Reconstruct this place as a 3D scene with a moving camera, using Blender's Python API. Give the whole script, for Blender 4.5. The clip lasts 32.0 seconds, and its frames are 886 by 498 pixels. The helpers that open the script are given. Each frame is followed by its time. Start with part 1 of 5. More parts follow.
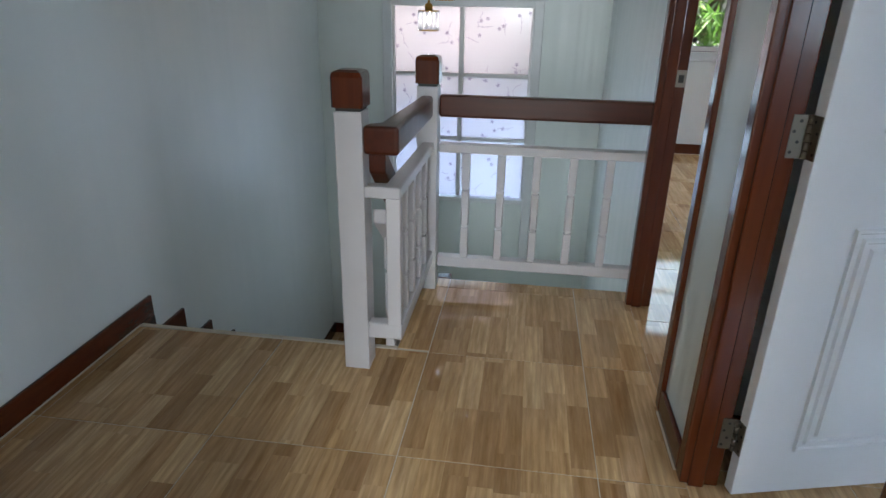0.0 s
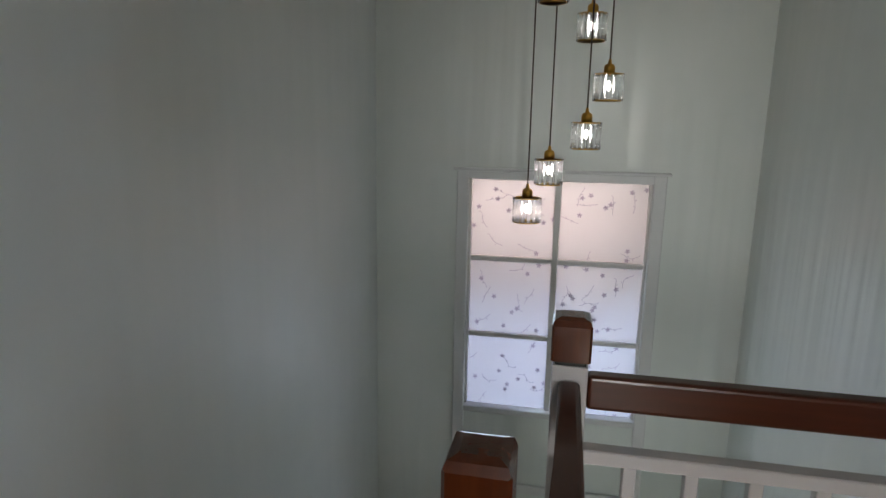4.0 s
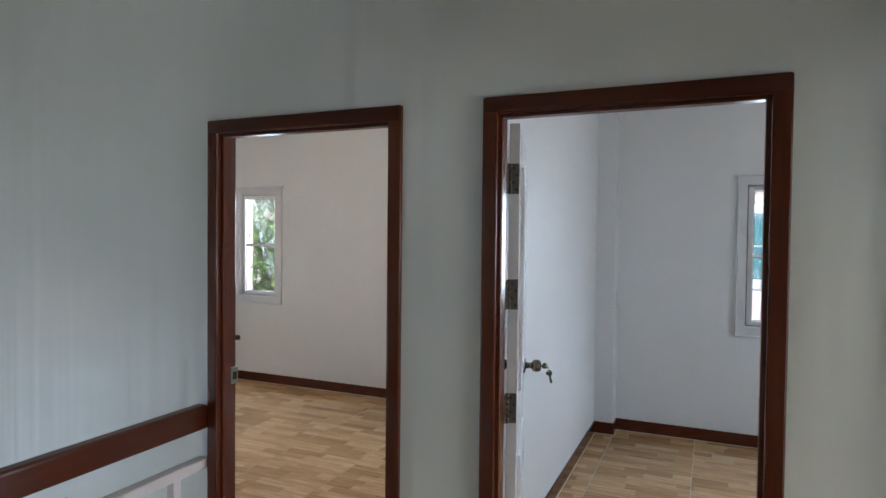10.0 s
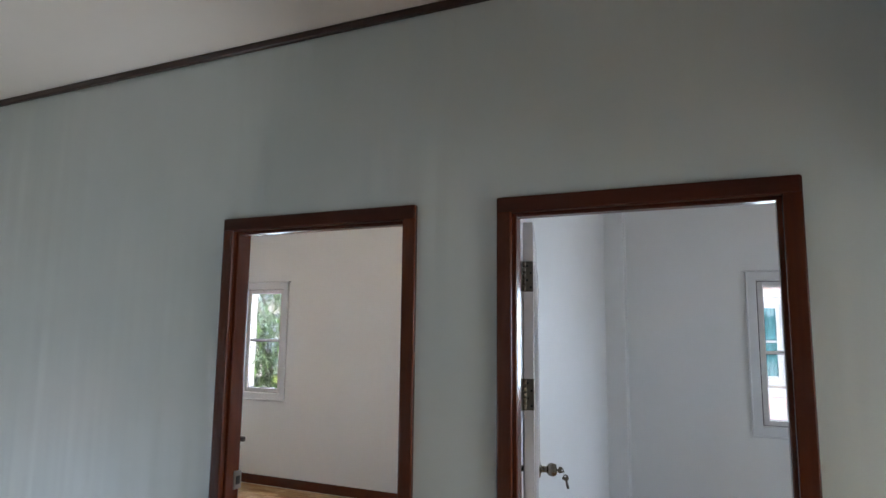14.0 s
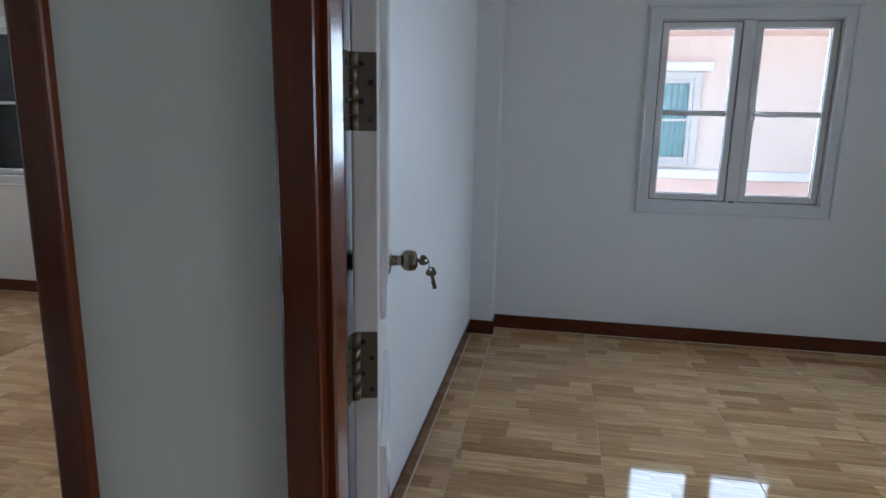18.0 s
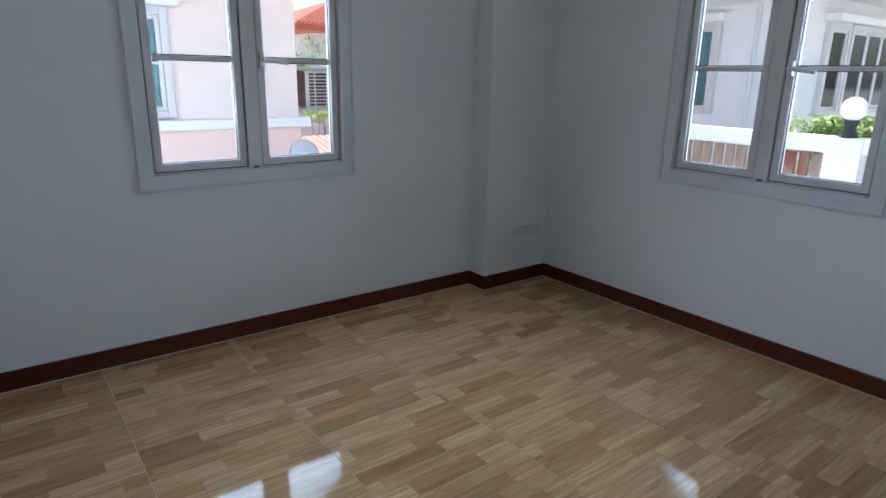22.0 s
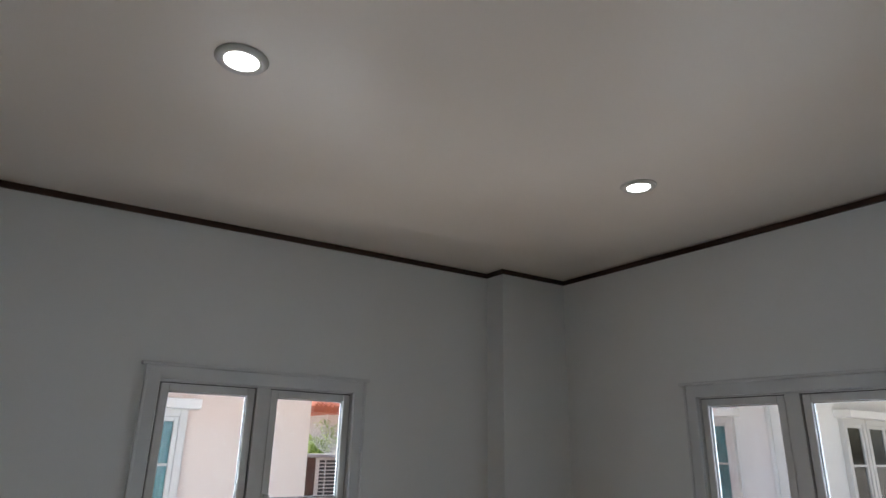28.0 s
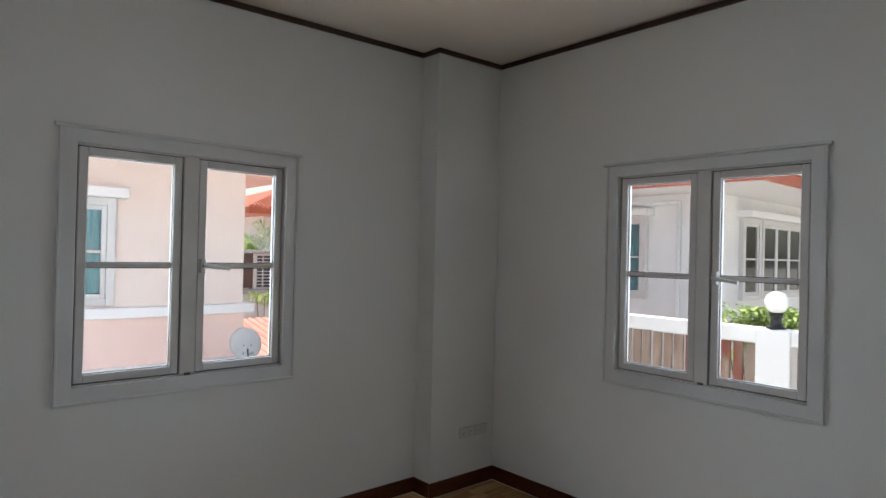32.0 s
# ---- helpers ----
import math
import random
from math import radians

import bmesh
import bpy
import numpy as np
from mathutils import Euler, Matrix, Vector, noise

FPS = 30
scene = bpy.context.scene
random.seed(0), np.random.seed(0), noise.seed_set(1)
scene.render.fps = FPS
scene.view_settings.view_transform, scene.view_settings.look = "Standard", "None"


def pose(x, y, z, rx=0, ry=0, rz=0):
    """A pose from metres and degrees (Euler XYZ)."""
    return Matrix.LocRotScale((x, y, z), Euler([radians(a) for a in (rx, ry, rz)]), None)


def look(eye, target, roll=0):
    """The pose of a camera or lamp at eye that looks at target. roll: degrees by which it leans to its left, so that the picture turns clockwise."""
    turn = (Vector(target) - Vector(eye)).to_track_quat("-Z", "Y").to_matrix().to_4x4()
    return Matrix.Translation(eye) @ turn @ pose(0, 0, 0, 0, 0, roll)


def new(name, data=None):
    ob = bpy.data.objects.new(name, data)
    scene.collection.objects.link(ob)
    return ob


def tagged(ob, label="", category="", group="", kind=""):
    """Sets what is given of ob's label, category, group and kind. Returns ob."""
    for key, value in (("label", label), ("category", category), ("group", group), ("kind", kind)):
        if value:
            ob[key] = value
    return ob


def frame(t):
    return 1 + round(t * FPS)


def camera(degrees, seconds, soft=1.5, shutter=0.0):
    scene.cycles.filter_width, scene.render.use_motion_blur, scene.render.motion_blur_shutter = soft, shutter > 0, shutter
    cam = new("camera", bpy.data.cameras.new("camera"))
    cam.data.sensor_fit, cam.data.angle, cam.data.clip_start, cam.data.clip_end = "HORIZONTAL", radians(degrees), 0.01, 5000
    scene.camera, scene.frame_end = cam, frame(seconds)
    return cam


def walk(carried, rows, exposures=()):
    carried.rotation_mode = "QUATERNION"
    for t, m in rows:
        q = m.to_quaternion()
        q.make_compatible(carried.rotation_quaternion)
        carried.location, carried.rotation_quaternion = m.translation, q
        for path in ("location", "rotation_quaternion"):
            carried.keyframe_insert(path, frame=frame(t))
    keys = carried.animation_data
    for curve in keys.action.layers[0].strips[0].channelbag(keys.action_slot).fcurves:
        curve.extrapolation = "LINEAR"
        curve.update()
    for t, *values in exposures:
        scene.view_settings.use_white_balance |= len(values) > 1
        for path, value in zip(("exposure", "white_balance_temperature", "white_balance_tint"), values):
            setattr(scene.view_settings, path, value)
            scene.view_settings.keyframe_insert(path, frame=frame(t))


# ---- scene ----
cam = camera(71.9, 32.0)
PATH = [
    (0, (1.052, -0.784, 1.294), (0.808, 1.053, 0.541), 1.1),
    (0.5, (1.034, -0.705, 1.334), (0.759, 1.135, 0.601), 1.0),
    (1, (1.04, -0.604, 1.361), (0.738, 1.241, 0.652), 0.8),
    (1.5, (1.05, -0.532, 1.393), (0.723, 1.317, 0.705), 0.7),
    (2, (1.012, -0.382, 1.421), (0.662, 1.473, 0.762), 0.7),
    (2.5, (0.919, -0.155, 1.501), (0.541, 1.716, 0.906), 0.7),
    (3, (0.855, 0.045, 1.504), (0.432, 1.928, 0.981), 0.7),
    (3.5, (0.745, 0.295, 1.527), (0.285, 2.186, 1.065), 0.7),
    (5.5, (0.014, 0.372, 1.602), (0.264, 2.343, 1.374), 1.1),
    (6, (-0.134, 0.375, 1.602), (0.27, 2.322, 1.392), 0.8),
    (6.5, (-0.245, 0.328, 1.596), (0.395, 2.212, 1.395), 0.6),
    (7, (-0.315, 0.232, 1.58), (0.581, 2.009, 1.382), 0.5),
    (7.5, (-0.369, 0.157, 1.581), (0.718, 1.824, 1.385), 0.5),
    (8, (-0.375, 0.122, 1.568), (0.926, 1.631, 1.393), 0.6),
    (8.5, (-0.314, 0.082, 1.59), (1.214, 1.363, 1.43), 0.4),
    (9, (-0.273, 0.073, 1.596), (1.415, 1.137, 1.467), 0.6),
    (9.5, (-0.266, 0.076, 1.595), (1.519, 0.974, 1.505), 0.7),
    (10, (-0.256, 0.083, 1.601), (1.575, 0.886, 1.551), 0.6),
    (10.5, (-0.269, 0.091, 1.611), (1.591, 0.828, 1.614), 0.6),
    (11, (-0.279, 0.091, 1.619), (1.587, 0.805, 1.702), 0.5),
    (11.5, (-0.285, 0.086, 1.628), (1.578, 0.795, 1.793), 0.5),
    (12, (-0.265, 0.092, 1.625), (1.59, 0.802, 1.855), 0.4),
    (12.5, (-0.277, 0.104, 1.639), (1.557, 0.865, 1.88), 0.5),
    (13, (-0.271, 0.103, 1.627), (1.544, 0.903, 1.878), 0.5),
    (13.5, (-0.273, 0.111, 1.621), (1.539, 0.919, 1.878), 0.7),
    (15.5, (-0.094, 0.131, 1.562), (1.735, 0.921, 1.737), 0.8),
    (16, (0.048, 0.187, 1.537), (1.905, 0.927, 1.607), 1.2),
    (16.5, (0.177, 0.254, 1.509), (2.067, 0.906, 1.475), 0.9),
    (17, (0.393, 0.314, 1.455), (2.314, 0.841, 1.275), 0.7),
    (17.5, (0.624, 0.364, 1.414), (2.556, 0.791, 1.125), 1.1),
    (18, (0.899, 0.433, 1.363), (2.828, 0.774, 0.962), 1.1),
    (18.5, (1.114, 0.454, 1.306), (3.039, 0.677, 0.814), 0.8),
    (19, (1.314, 0.468, 1.271), (3.232, 0.471, 0.703), 0.9),
    (19.5, (1.483, 0.497, 1.241), (3.369, 0.26, 0.619), 1.1),
    (20, (1.631, 0.53, 1.256), (3.447, 0.044, 0.576), 1.2),
    (20.5, (1.736, 0.501, 1.264), (3.441, -0.286, 0.576), 1.1),
    (21, (1.785, 0.483, 1.279), (3.362, -0.53, 0.583), 0.9),
    (21.5, (1.804, 0.467, 1.312), (3.327, -0.632, 0.625), 0.8),
    (22, (1.79, 0.461, 1.4), (3.329, -0.692, 0.851), 1.0),
    (22.5, (1.776, 0.484, 1.431), (3.347, -0.707, 1.09), 1.0),
    (23, (1.778, 0.468, 1.45), (3.359, -0.737, 1.231), 1.0),
    (23.5, (1.778, 0.46, 1.492), (3.36, -0.751, 1.313), 1.1),
    (24, (1.781, 0.46, 1.543), (3.366, -0.757, 1.477), 1.1),
    (24.5, (1.779, 0.454, 1.562), (3.369, -0.759, 1.592), 1.2),
    (25, (1.794, 0.463, 1.607), (3.385, -0.745, 1.704), 1.2),
    (25.5, (1.832, 0.433, 1.641), (3.415, -0.765, 1.89), 1.2),
    (26, (1.803, 0.459, 1.659), (3.375, -0.723, 2.026), 0.8),
    (26.5, (1.778, 0.439, 1.677), (3.365, -0.69, 2.131), 1.1),
    (28.5, (1.824, 0.426, 1.733), (3.377, -0.667, 2.36), 1.1),
    (29, (1.833, 0.453, 1.705), (3.385, -0.658, 2.302), 1.2),
    (29.5, (1.858, 0.459, 1.686), (3.421, -0.68, 2.194), 1.2),
    (30, (1.862, 0.438, 1.642), (3.441, -0.722, 2.044), 1.2),
    (30.5, (1.823, 0.438, 1.602), (3.407, -0.756, 1.862), 1.6),
    (31, (1.82, 0.42, 1.587), (3.385, -0.817, 1.73), 1.4),
    (31.5, (1.815, 0.407, 1.578), (3.349, -0.876, 1.64), 1.4),
    (32, (1.832, 0.396, 1.549), (3.333, -0.925, 1.562), 1.4),
]
EXPOSURES = [(0, 1.3, 6550, 10), (2, 1.3, 6700, 10), (3.5, 1.12, 7300, 13), (5.5, 0.4, 8150, 15), (6.5, 0.5, 8050, 15), (7.5, 0.95, 7850, 15), (8.2, 1.2, 7650, 15), (9, 1.5, 7250, 16), (11, 1.6, 6750, 15), (13.5, 1.52, 6900, 16),
             (17, 1.3, 6350, 14), (18.2, 1.1, 6450, 14), (19, 1.1, 6500, 14), (20.8, 0.95, 6350, 13), (21.8, 1.05, 6300, 13), (23, 0.97, 6450, 14), (24.5, 0.84, 7250, 16), (26, 0.83, 7500, 17), (28.5, 0.55, 7250, 16), (30, 0.42, 7100, 16), (32, 0.8, 7550, 16)]
walk(cam, [(t, look(eye, target, roll)) for t, eye, target, roll in PATH], EXPOSURES)
# ---- world, sun, large lights ----
world = bpy.data.worlds.new("sky")
scene.world = world
world.use_nodes = True
wn = world.node_tree
sky = wn.nodes.new("ShaderNodeTexSky")
sky.sky_type = "NISHITA"
sky.sun_disc = False
SUN_EL, SUN_AZ = radians(68), radians(125)       # height, and turn from north (+y) towards east
sky.sun_elevation, sky.sun_rotation = SUN_EL, SUN_AZ
sky.air_density, sky.dust_density, sky.ozone_density = 1.0, 2.2, 1.5
wn.links.new(sky.outputs[0], wn.nodes["Background"].inputs[0])
wn.nodes["Background"].inputs[1].default_value = 0.13

sun_lamp = new("sun", bpy.data.lights.new("sun", "SUN"))
sun_lamp.data.energy, sun_lamp.data.angle, sun_lamp.data.color = 2.9, radians(0.5), (1.0, 0.97, 0.92)
sun_from = Vector((math.sin(SUN_AZ) * math.cos(SUN_EL), math.cos(SUN_AZ) * math.cos(SUN_EL), math.sin(SUN_EL)))
sun_lamp.matrix_world = look(sun_from * 30, (0, 0, 0))


def area_lamp(name, eye, target, w, h, watts, colour=(0.76, 0.85, 1.0)):
    """Area lamp standing in for daylight at a window, or for added fill light."""
    d = bpy.data.lights.new(name, "AREA")
    d.shape, d.size, d.size_y, d.energy, d.color = "RECTANGLE", w, h, watts, colour
    d.spread = radians(155)
    ob = new(name, d)
    ob.matrix_world = look(eye, target)
    return ob


BOUNCE = (1.0, 0.88, 0.77)


def daylight(name, x, y, out, w, sky_watts, ground_watts, far=0.5, high=1.95, blue=(0.63, 0.79, 1.0)):
    """Blue sky light from above and sunlit-ground light from below at one window; out points outdoors."""
    ox, oy = out
    area_lamp(name + "_sky", (x + ox * far, y + oy * far, high), (x - ox * 1.2, y - oy * 1.2, 1.2), w, 2.0, sky_watts, blue)
    area_lamp(name + "_ground", (x + ox * 1.3, y + oy * 1.3, 0.15), (x - ox * 1.5, y - oy * 1.5, 2.6), w, 1.6, 1.7 * ground_watts, BOUNCE)


daylight("daylight_window_east", 4.92, -0.68, (1, 0), 2.9, 94, 13, 0.45, 1.95, (0.615, 0.785, 1.0))
daylight("daylight_window_south", 3.33, -2.68, (0, -1), 2.9, 74, 11, 0.45, 1.95, (0.615, 0.785, 1.0))
daylight("daylight_room_a_north", 2.79, 5.14, (0, 1), 2.0, 26, 56, 0.6, 2.4)
daylight("daylight_room_a_east", 4.92, 4.50, (1, 0), 1.2, 70, 26)
daylight("daylight_room_a_wide", 4.92, 2.24, (1, 0), 1.6, 34, 12)
area_lamp("daylight_stair_window_low", (0.58, 4.22, 0.10), (0.56, 2.6, 0.0), 1.3, 0.9, 18, (0.50, 0.66, 1.0))
area_lamp("daylight_stair_window_high", (0.42, 4.22, 1.15), (0.46, 2.6, 0.9), 1.1, 0.6, 12, (1.0, 0.84, 0.83))
area_lamp("daylight_stair_window_opening", (0.54, 3.80, 0.36), (1.15, 1.9, 0.0), 1.0, 1.0, 1.7, (0.56, 0.80, 1.0))
# Room C's window is unseen; this lamp is added to light the corridor.
area_lamp("daylight_room_c", (0.95, -3.26, 1.5), (0.4, -1.2, 0.2), 1.25, 1.25, 48, (0.84, 0.93, 1.0))
# Made-up fill: no source is seen below; it brightens the stairwell walls.
area_lamp("daylight_storey_below", (1.0, 2.6, -2.7), (1.5, 2.75, 0.4), 0.8, 0.9, 12, (0.86, 0.95, 1.0))

# ---- materials ----


def srgb(r, g, b):
    f = lambda c: (c / 255 / 12.92) if c / 255 <= 0.04045 else ((c / 255 + 0.055) / 1.055) ** 2.4
    return (f(r), f(g), f(b), 1.0)


class Mat:
    """A node material with a Principled shader, and short calls to wire it."""

    def __init__(self, name, colour=(0.8, 0.8, 0.8, 1), rough=0.5, metal=0.0, spec=0.5):
        self.m = bpy.data.materials.new(name)
        self.m.use_nodes = True
        self.t = self.m.node_tree
        self.b = self.t.nodes["Principled BSDF"]
        self.set("Base Color", colour)
        self.set("Roughness", rough)
        self.set("Metallic", metal)
        self.set("Specular IOR Level", spec)
        self._co = None

    def set(self, key, v):
        if isinstance(v, bpy.types.NodeSocket):
            self.t.links.new(v, self.b.inputs[key])
        else:
            self.b.inputs[key].default_value = v

    def node(self, kind, *ins, **props):
        n = self.t.nodes.new(kind)
        for k, v in props.items():
            setattr(n, k, v)
        for k, v in enumerate(ins):
            if v is None:
                continue
            if isinstance(v, bpy.types.NodeSocket):
                self.t.links.new(v, n.inputs[k])
            else:
                n.inputs[k].default_value = v
        return n

    def math(self, op, a, b=None, c=None):
        return self.node("ShaderNodeMath", a, b, c, operation=op).outputs[0]

    def co(self, world=False):
        if world:
            return self.node("ShaderNodeNewGeometry").outputs["Position"]
        return self.node("ShaderNodeTexCoord").outputs["Object"]

    def noise(self, scale, detail=3, rough=0.55, vec=None, stretch=None, world=True):
        v = vec or self.co(world)
        if stretch:
            v = self.node("ShaderNodeMapping", v, None, None, stretch).outputs[0]
        n = self.node("ShaderNodeTexNoise", v)
        n.inputs["Scale"].default_value, n.inputs["Detail"].default_value, n.inputs["Roughness"].default_value = scale, detail, rough
        return n.outputs["Fac"]

    def ramp(self, fac, *stops):
        n = self.node("ShaderNodeValToRGB", fac)
        e = n.color_ramp.elements
        while len(e) < len(stops):
            e.new(0.5)
        for el, (p, c) in zip(e, stops):
            el.position, el.color = p, c
        return n.outputs[0]

    def mix(self, fac, a, b, blend="MIX"):
        n = self.node("ShaderNodeMix", data_type="RGBA", blend_type=blend)
        for key, v in ((0, fac), (6, a), (7, b)):
            if isinstance(v, bpy.types.NodeSocket):
                self.t.links.new(v, n.inputs[key])
            else:
                n.inputs[key].default_value = v
        return n.outputs[2]

    def bump(self, height, strength=0.2, dist=0.01):
        n = self.node("ShaderNodeBump")
        n.inputs["Strength"].default_value, n.inputs["Distance"].default_value = strength, dist
        self.t.links.new(height, n.inputs["Height"])
        self.set("Normal", n.outputs[0])


def paint(name, light, dark, rough=0.45, big=1.2, fine=60, strength=0.05, streak=None, spec=0.4):
    """Painted plaster or wood: faint large patches, roller grain, and brush streaks where asked for."""
    k = Mat(name, light, rough, spec=spec)
    a = k.noise(big, 4)
    col = k.ramp(a, (0.3, dark), (0.7, light))
    f = k.noise(fine, 2)
    h = f
    if streak:
        s = k.noise(5.0, 1.5, 0.4, stretch=streak)
        where = k.ramp(k.noise(0.7, 2, 0.4), (0.3, (0.25, 0.25, 0.25, 1)), (0.7, (1, 1, 1, 1)))
        col = k.mix(k.ramp(s, (0.45, (0, 0, 0, 1)), (0.75, (0.3, 0.3, 0.3, 1))), col, dark)
        h = k.math("MULTIPLY_ADD", f, 0.02, k.math("MULTIPLY", k.math("MULTIPLY", s, where), 2.2))
        k.set("Roughness", k.math("MULTIPLY_ADD", s, 0.25, rough - 0.12))
    k.set("Base Color", col)
    k.bump(h, strength, 0.013 if streak else 0.004)
    return k.m


def parquet(name, along_y):
    """Glazed floor tile printed with ten-centimetre wood staves."""
    k = Mat(name, rough=0.06, spec=0.34)
    sep = k.node("ShaderNodeSeparateXYZ", k.co()).outputs
    across, along = (sep[0], sep[1]) if along_y else (sep[1], sep[0])
    rnd = k.node("ShaderNodeObjectInfo").outputs["Random"]
    strip = k.math("FLOOR", k.math("DIVIDE", k.math("ADD", across, 0.3015), 0.0754))
    seed = k.math("MULTIPLY_ADD", rnd, 37.0, k.math("MULTIPLY", strip, 3.71))
    off = k.node("ShaderNodeTexWhiteNoise", None, seed, noise_dimensions="1D").outputs["Value"]
    lng = k.math("ADD", k.math("DIVIDE", along, 0.31), k.math("MULTIPLY", off, 5.0))
    stave = k.math("FLOOR", lng)
    pick = k.node("ShaderNodeTexWhiteNoise", None, k.math("MULTIPLY_ADD", stave, 7.13, seed), noise_dimensions="1D").outputs["Value"]
    base = k.ramp(pick, (0.0, srgb(172, 134, 94)), (0.14, srgb(188, 149, 106)), (0.35, srgb(208, 170, 124)), (1.0, srgb(226, 192, 147)))
    shift = k.node("ShaderNodeCombineXYZ", k.math("MULTIPLY", pick, 9.0), k.math("MULTIPLY", seed, 1.3), 0.0).outputs[0]
    vec = k.node("ShaderNodeVectorMath", k.co(), shift, operation="ADD").outputs[0]
    stretch = (9.0, 0.9, 1.0) if along_y else (0.9, 9.0, 1.0)
    g = k.noise(7.0, 6, 0.66, vec=vec, stretch=stretch)
    g2 = k.noise(2.2, 3, 0.5, vec=vec, stretch=(5.0, 0.8, 1) if along_y else (0.8, 5.0, 1))
    wave = k.node("ShaderNodeTexWave", k.node("ShaderNodeMapping", vec, None, None, stretch).outputs[0])
    wave.inputs["Scale"].default_value, wave.inputs["Distortion"].default_value, wave.inputs["Detail"].default_value = 1.4, 9.0, 3.0
    g3 = k.noise(3.0, 3, 0.5, vec=vec, stretch=(13.0, 0.75, 1.0) if along_y else (0.75, 13.0, 1.0))
    grain = k.ramp(g, (0.33, (0.60, 0.54, 0.46, 1)), (0.62, (1.0, 1.0, 1.0, 1)))
    col = k.mix(0.7, base, grain, "MULTIPLY")
    col = k.mix(0.9, col, k.ramp(g3, (0.34, (0.72, 0.66, 0.58, 1)), (0.62, (1.0, 1.0, 1.0, 1))), "MULTIPLY")
    col = k.mix(k.math("MULTIPLY", k.ramp(wave.outputs["Fac"], (0.55, (0, 0, 0, 1)), (0.95, (1, 1, 1, 1))), 0.22), col, srgb(142, 110, 78))
    col = k.mix(k.math("MULTIPLY", k.ramp(g2, (0.4, (1, 1, 1, 1)), (0.62, (0, 0, 0, 1))), 0.18), col, srgb(150, 124, 95))
    # fine dark seams between printed staves
    fa = k.math("FRACT", k.math("DIVIDE", k.math("ADD", across, 0.3015), 0.0754))
    seam = k.math("LESS_THAN", fa, 0.012)
    col = k.mix(k.math("MULTIPLY", seam, 0.45), col, srgb(120, 94, 68))
    k.set("Base Color", col)
    k.set("Roughness", k.math("MULTIPLY_ADD", k.noise(3.0, 4), 0.05, 0.035))
    k.bump(k.noise(2.5, 2), 0.02, 0.02)
    return k.m


def stained(name, lo, hi, stretch, rough=0.22, coat=0.3):
    """Varnished red-brown wood."""
    k = Mat(name, hi, rough, spec=0.35)
    g = k.noise(9.0, 5, 0.6, stretch=stretch)
    col = k.ramp(g, (0.3, lo), (0.7, hi))
    k.set("Base Color", col)
    k.set("Roughness", k.math("MULTIPLY_ADD", k.noise(14, 4), 0.10, rough - 0.04))
    k.set("Coat Weight", coat)
    k.set("Coat Roughness", 0.12)
    k.bump(k.math("ADD", g, k.noise(40, 3)), 0.10, 0.002)
    return k.m


M_WALL = paint("white_wall_paint", srgb(226, 228, 228), srgb(217, 220, 220), 0.45, 0.8, 90, 0.06)
M_WALL_FAINT = paint("rolled_wall_paint", srgb(222, 227, 227), srgb(209, 216, 216), 0.4, 0.9, 70, 0.14, (1.9, 1.9, 0.11))
M_WALL_STREAK = paint("brushed_wall_paint", srgb(222, 227, 225), srgb(205, 214, 211), 0.35, 0.9, 70, 0.75, (1.9, 1.9, 0.11))
def uneven_ceiling():
    """Painted gypsum board that is not quite flat."""
    k = Mat("ceiling_paint", srgb(232, 226, 219), 0.42, spec=0.5)
    k.set("Base Color", k.ramp(k.noise(0.5, 4), (0.3, srgb(226, 218, 209)), (0.7, srgb(234, 229, 223))))
    n = k.noise(1.6, 2, 0.4, stretch=(1.6, 0.35, 1.0))
    k.bump(k.math("MULTIPLY_ADD", k.noise(60, 2), 0.004, n), 0.55, 0.05)
    return k.m


M_CEIL = uneven_ceiling()
M_TRIMWHITE = paint("white_gloss_paint", srgb(216, 218, 219), srgb(204, 207, 209), 0.34, 3, 120, 0.05)
M_RAIL = paint("white_rail_paint", srgb(194, 190, 190), srgb(182, 178, 179), 0.3, 3, 120, 0.05)
M_UPVC = paint("white_window_frame", srgb(213, 212, 211), srgb(202, 201, 200), 0.3, 4, 150, 0.02)
M_DOORWHITE = paint("white_door_paint", srgb(226, 228, 232), srgb(216, 219, 224), 0.1, 2, 160, 0.03)
M_BROWN_V = stained("stained_wood_upright", srgb(74, 31, 13), srgb(88, 39, 17), (5, 5, 0.35))
M_BROWN_X = stained("stained_wood_along_x", srgb(60, 24, 10), srgb(74, 30, 13), (0.35, 5, 5), 0.3, 0.1)
M_BROWN_Y = stained("stained_wood_along_y", srgb(60, 24, 10), srgb(74, 30, 13), (5, 0.35, 5), 0.3, 0.1)
M_BASE = stained("baseboard_brown", srgb(70, 28, 13), srgb(86, 38, 19), (1, 1, 4), 0.18)
M_COVE = stained("dark_cornice", srgb(46, 28, 22), srgb(62, 38, 30), (1, 1, 4), 0.35)
M_FLOOR_Y = parquet("wood_look_tile_along_y", True)
M_GROUT = paint("pale_grout", srgb(206, 196, 178), srgb(186, 174, 154), 0.7, 5, 200, 0.05)


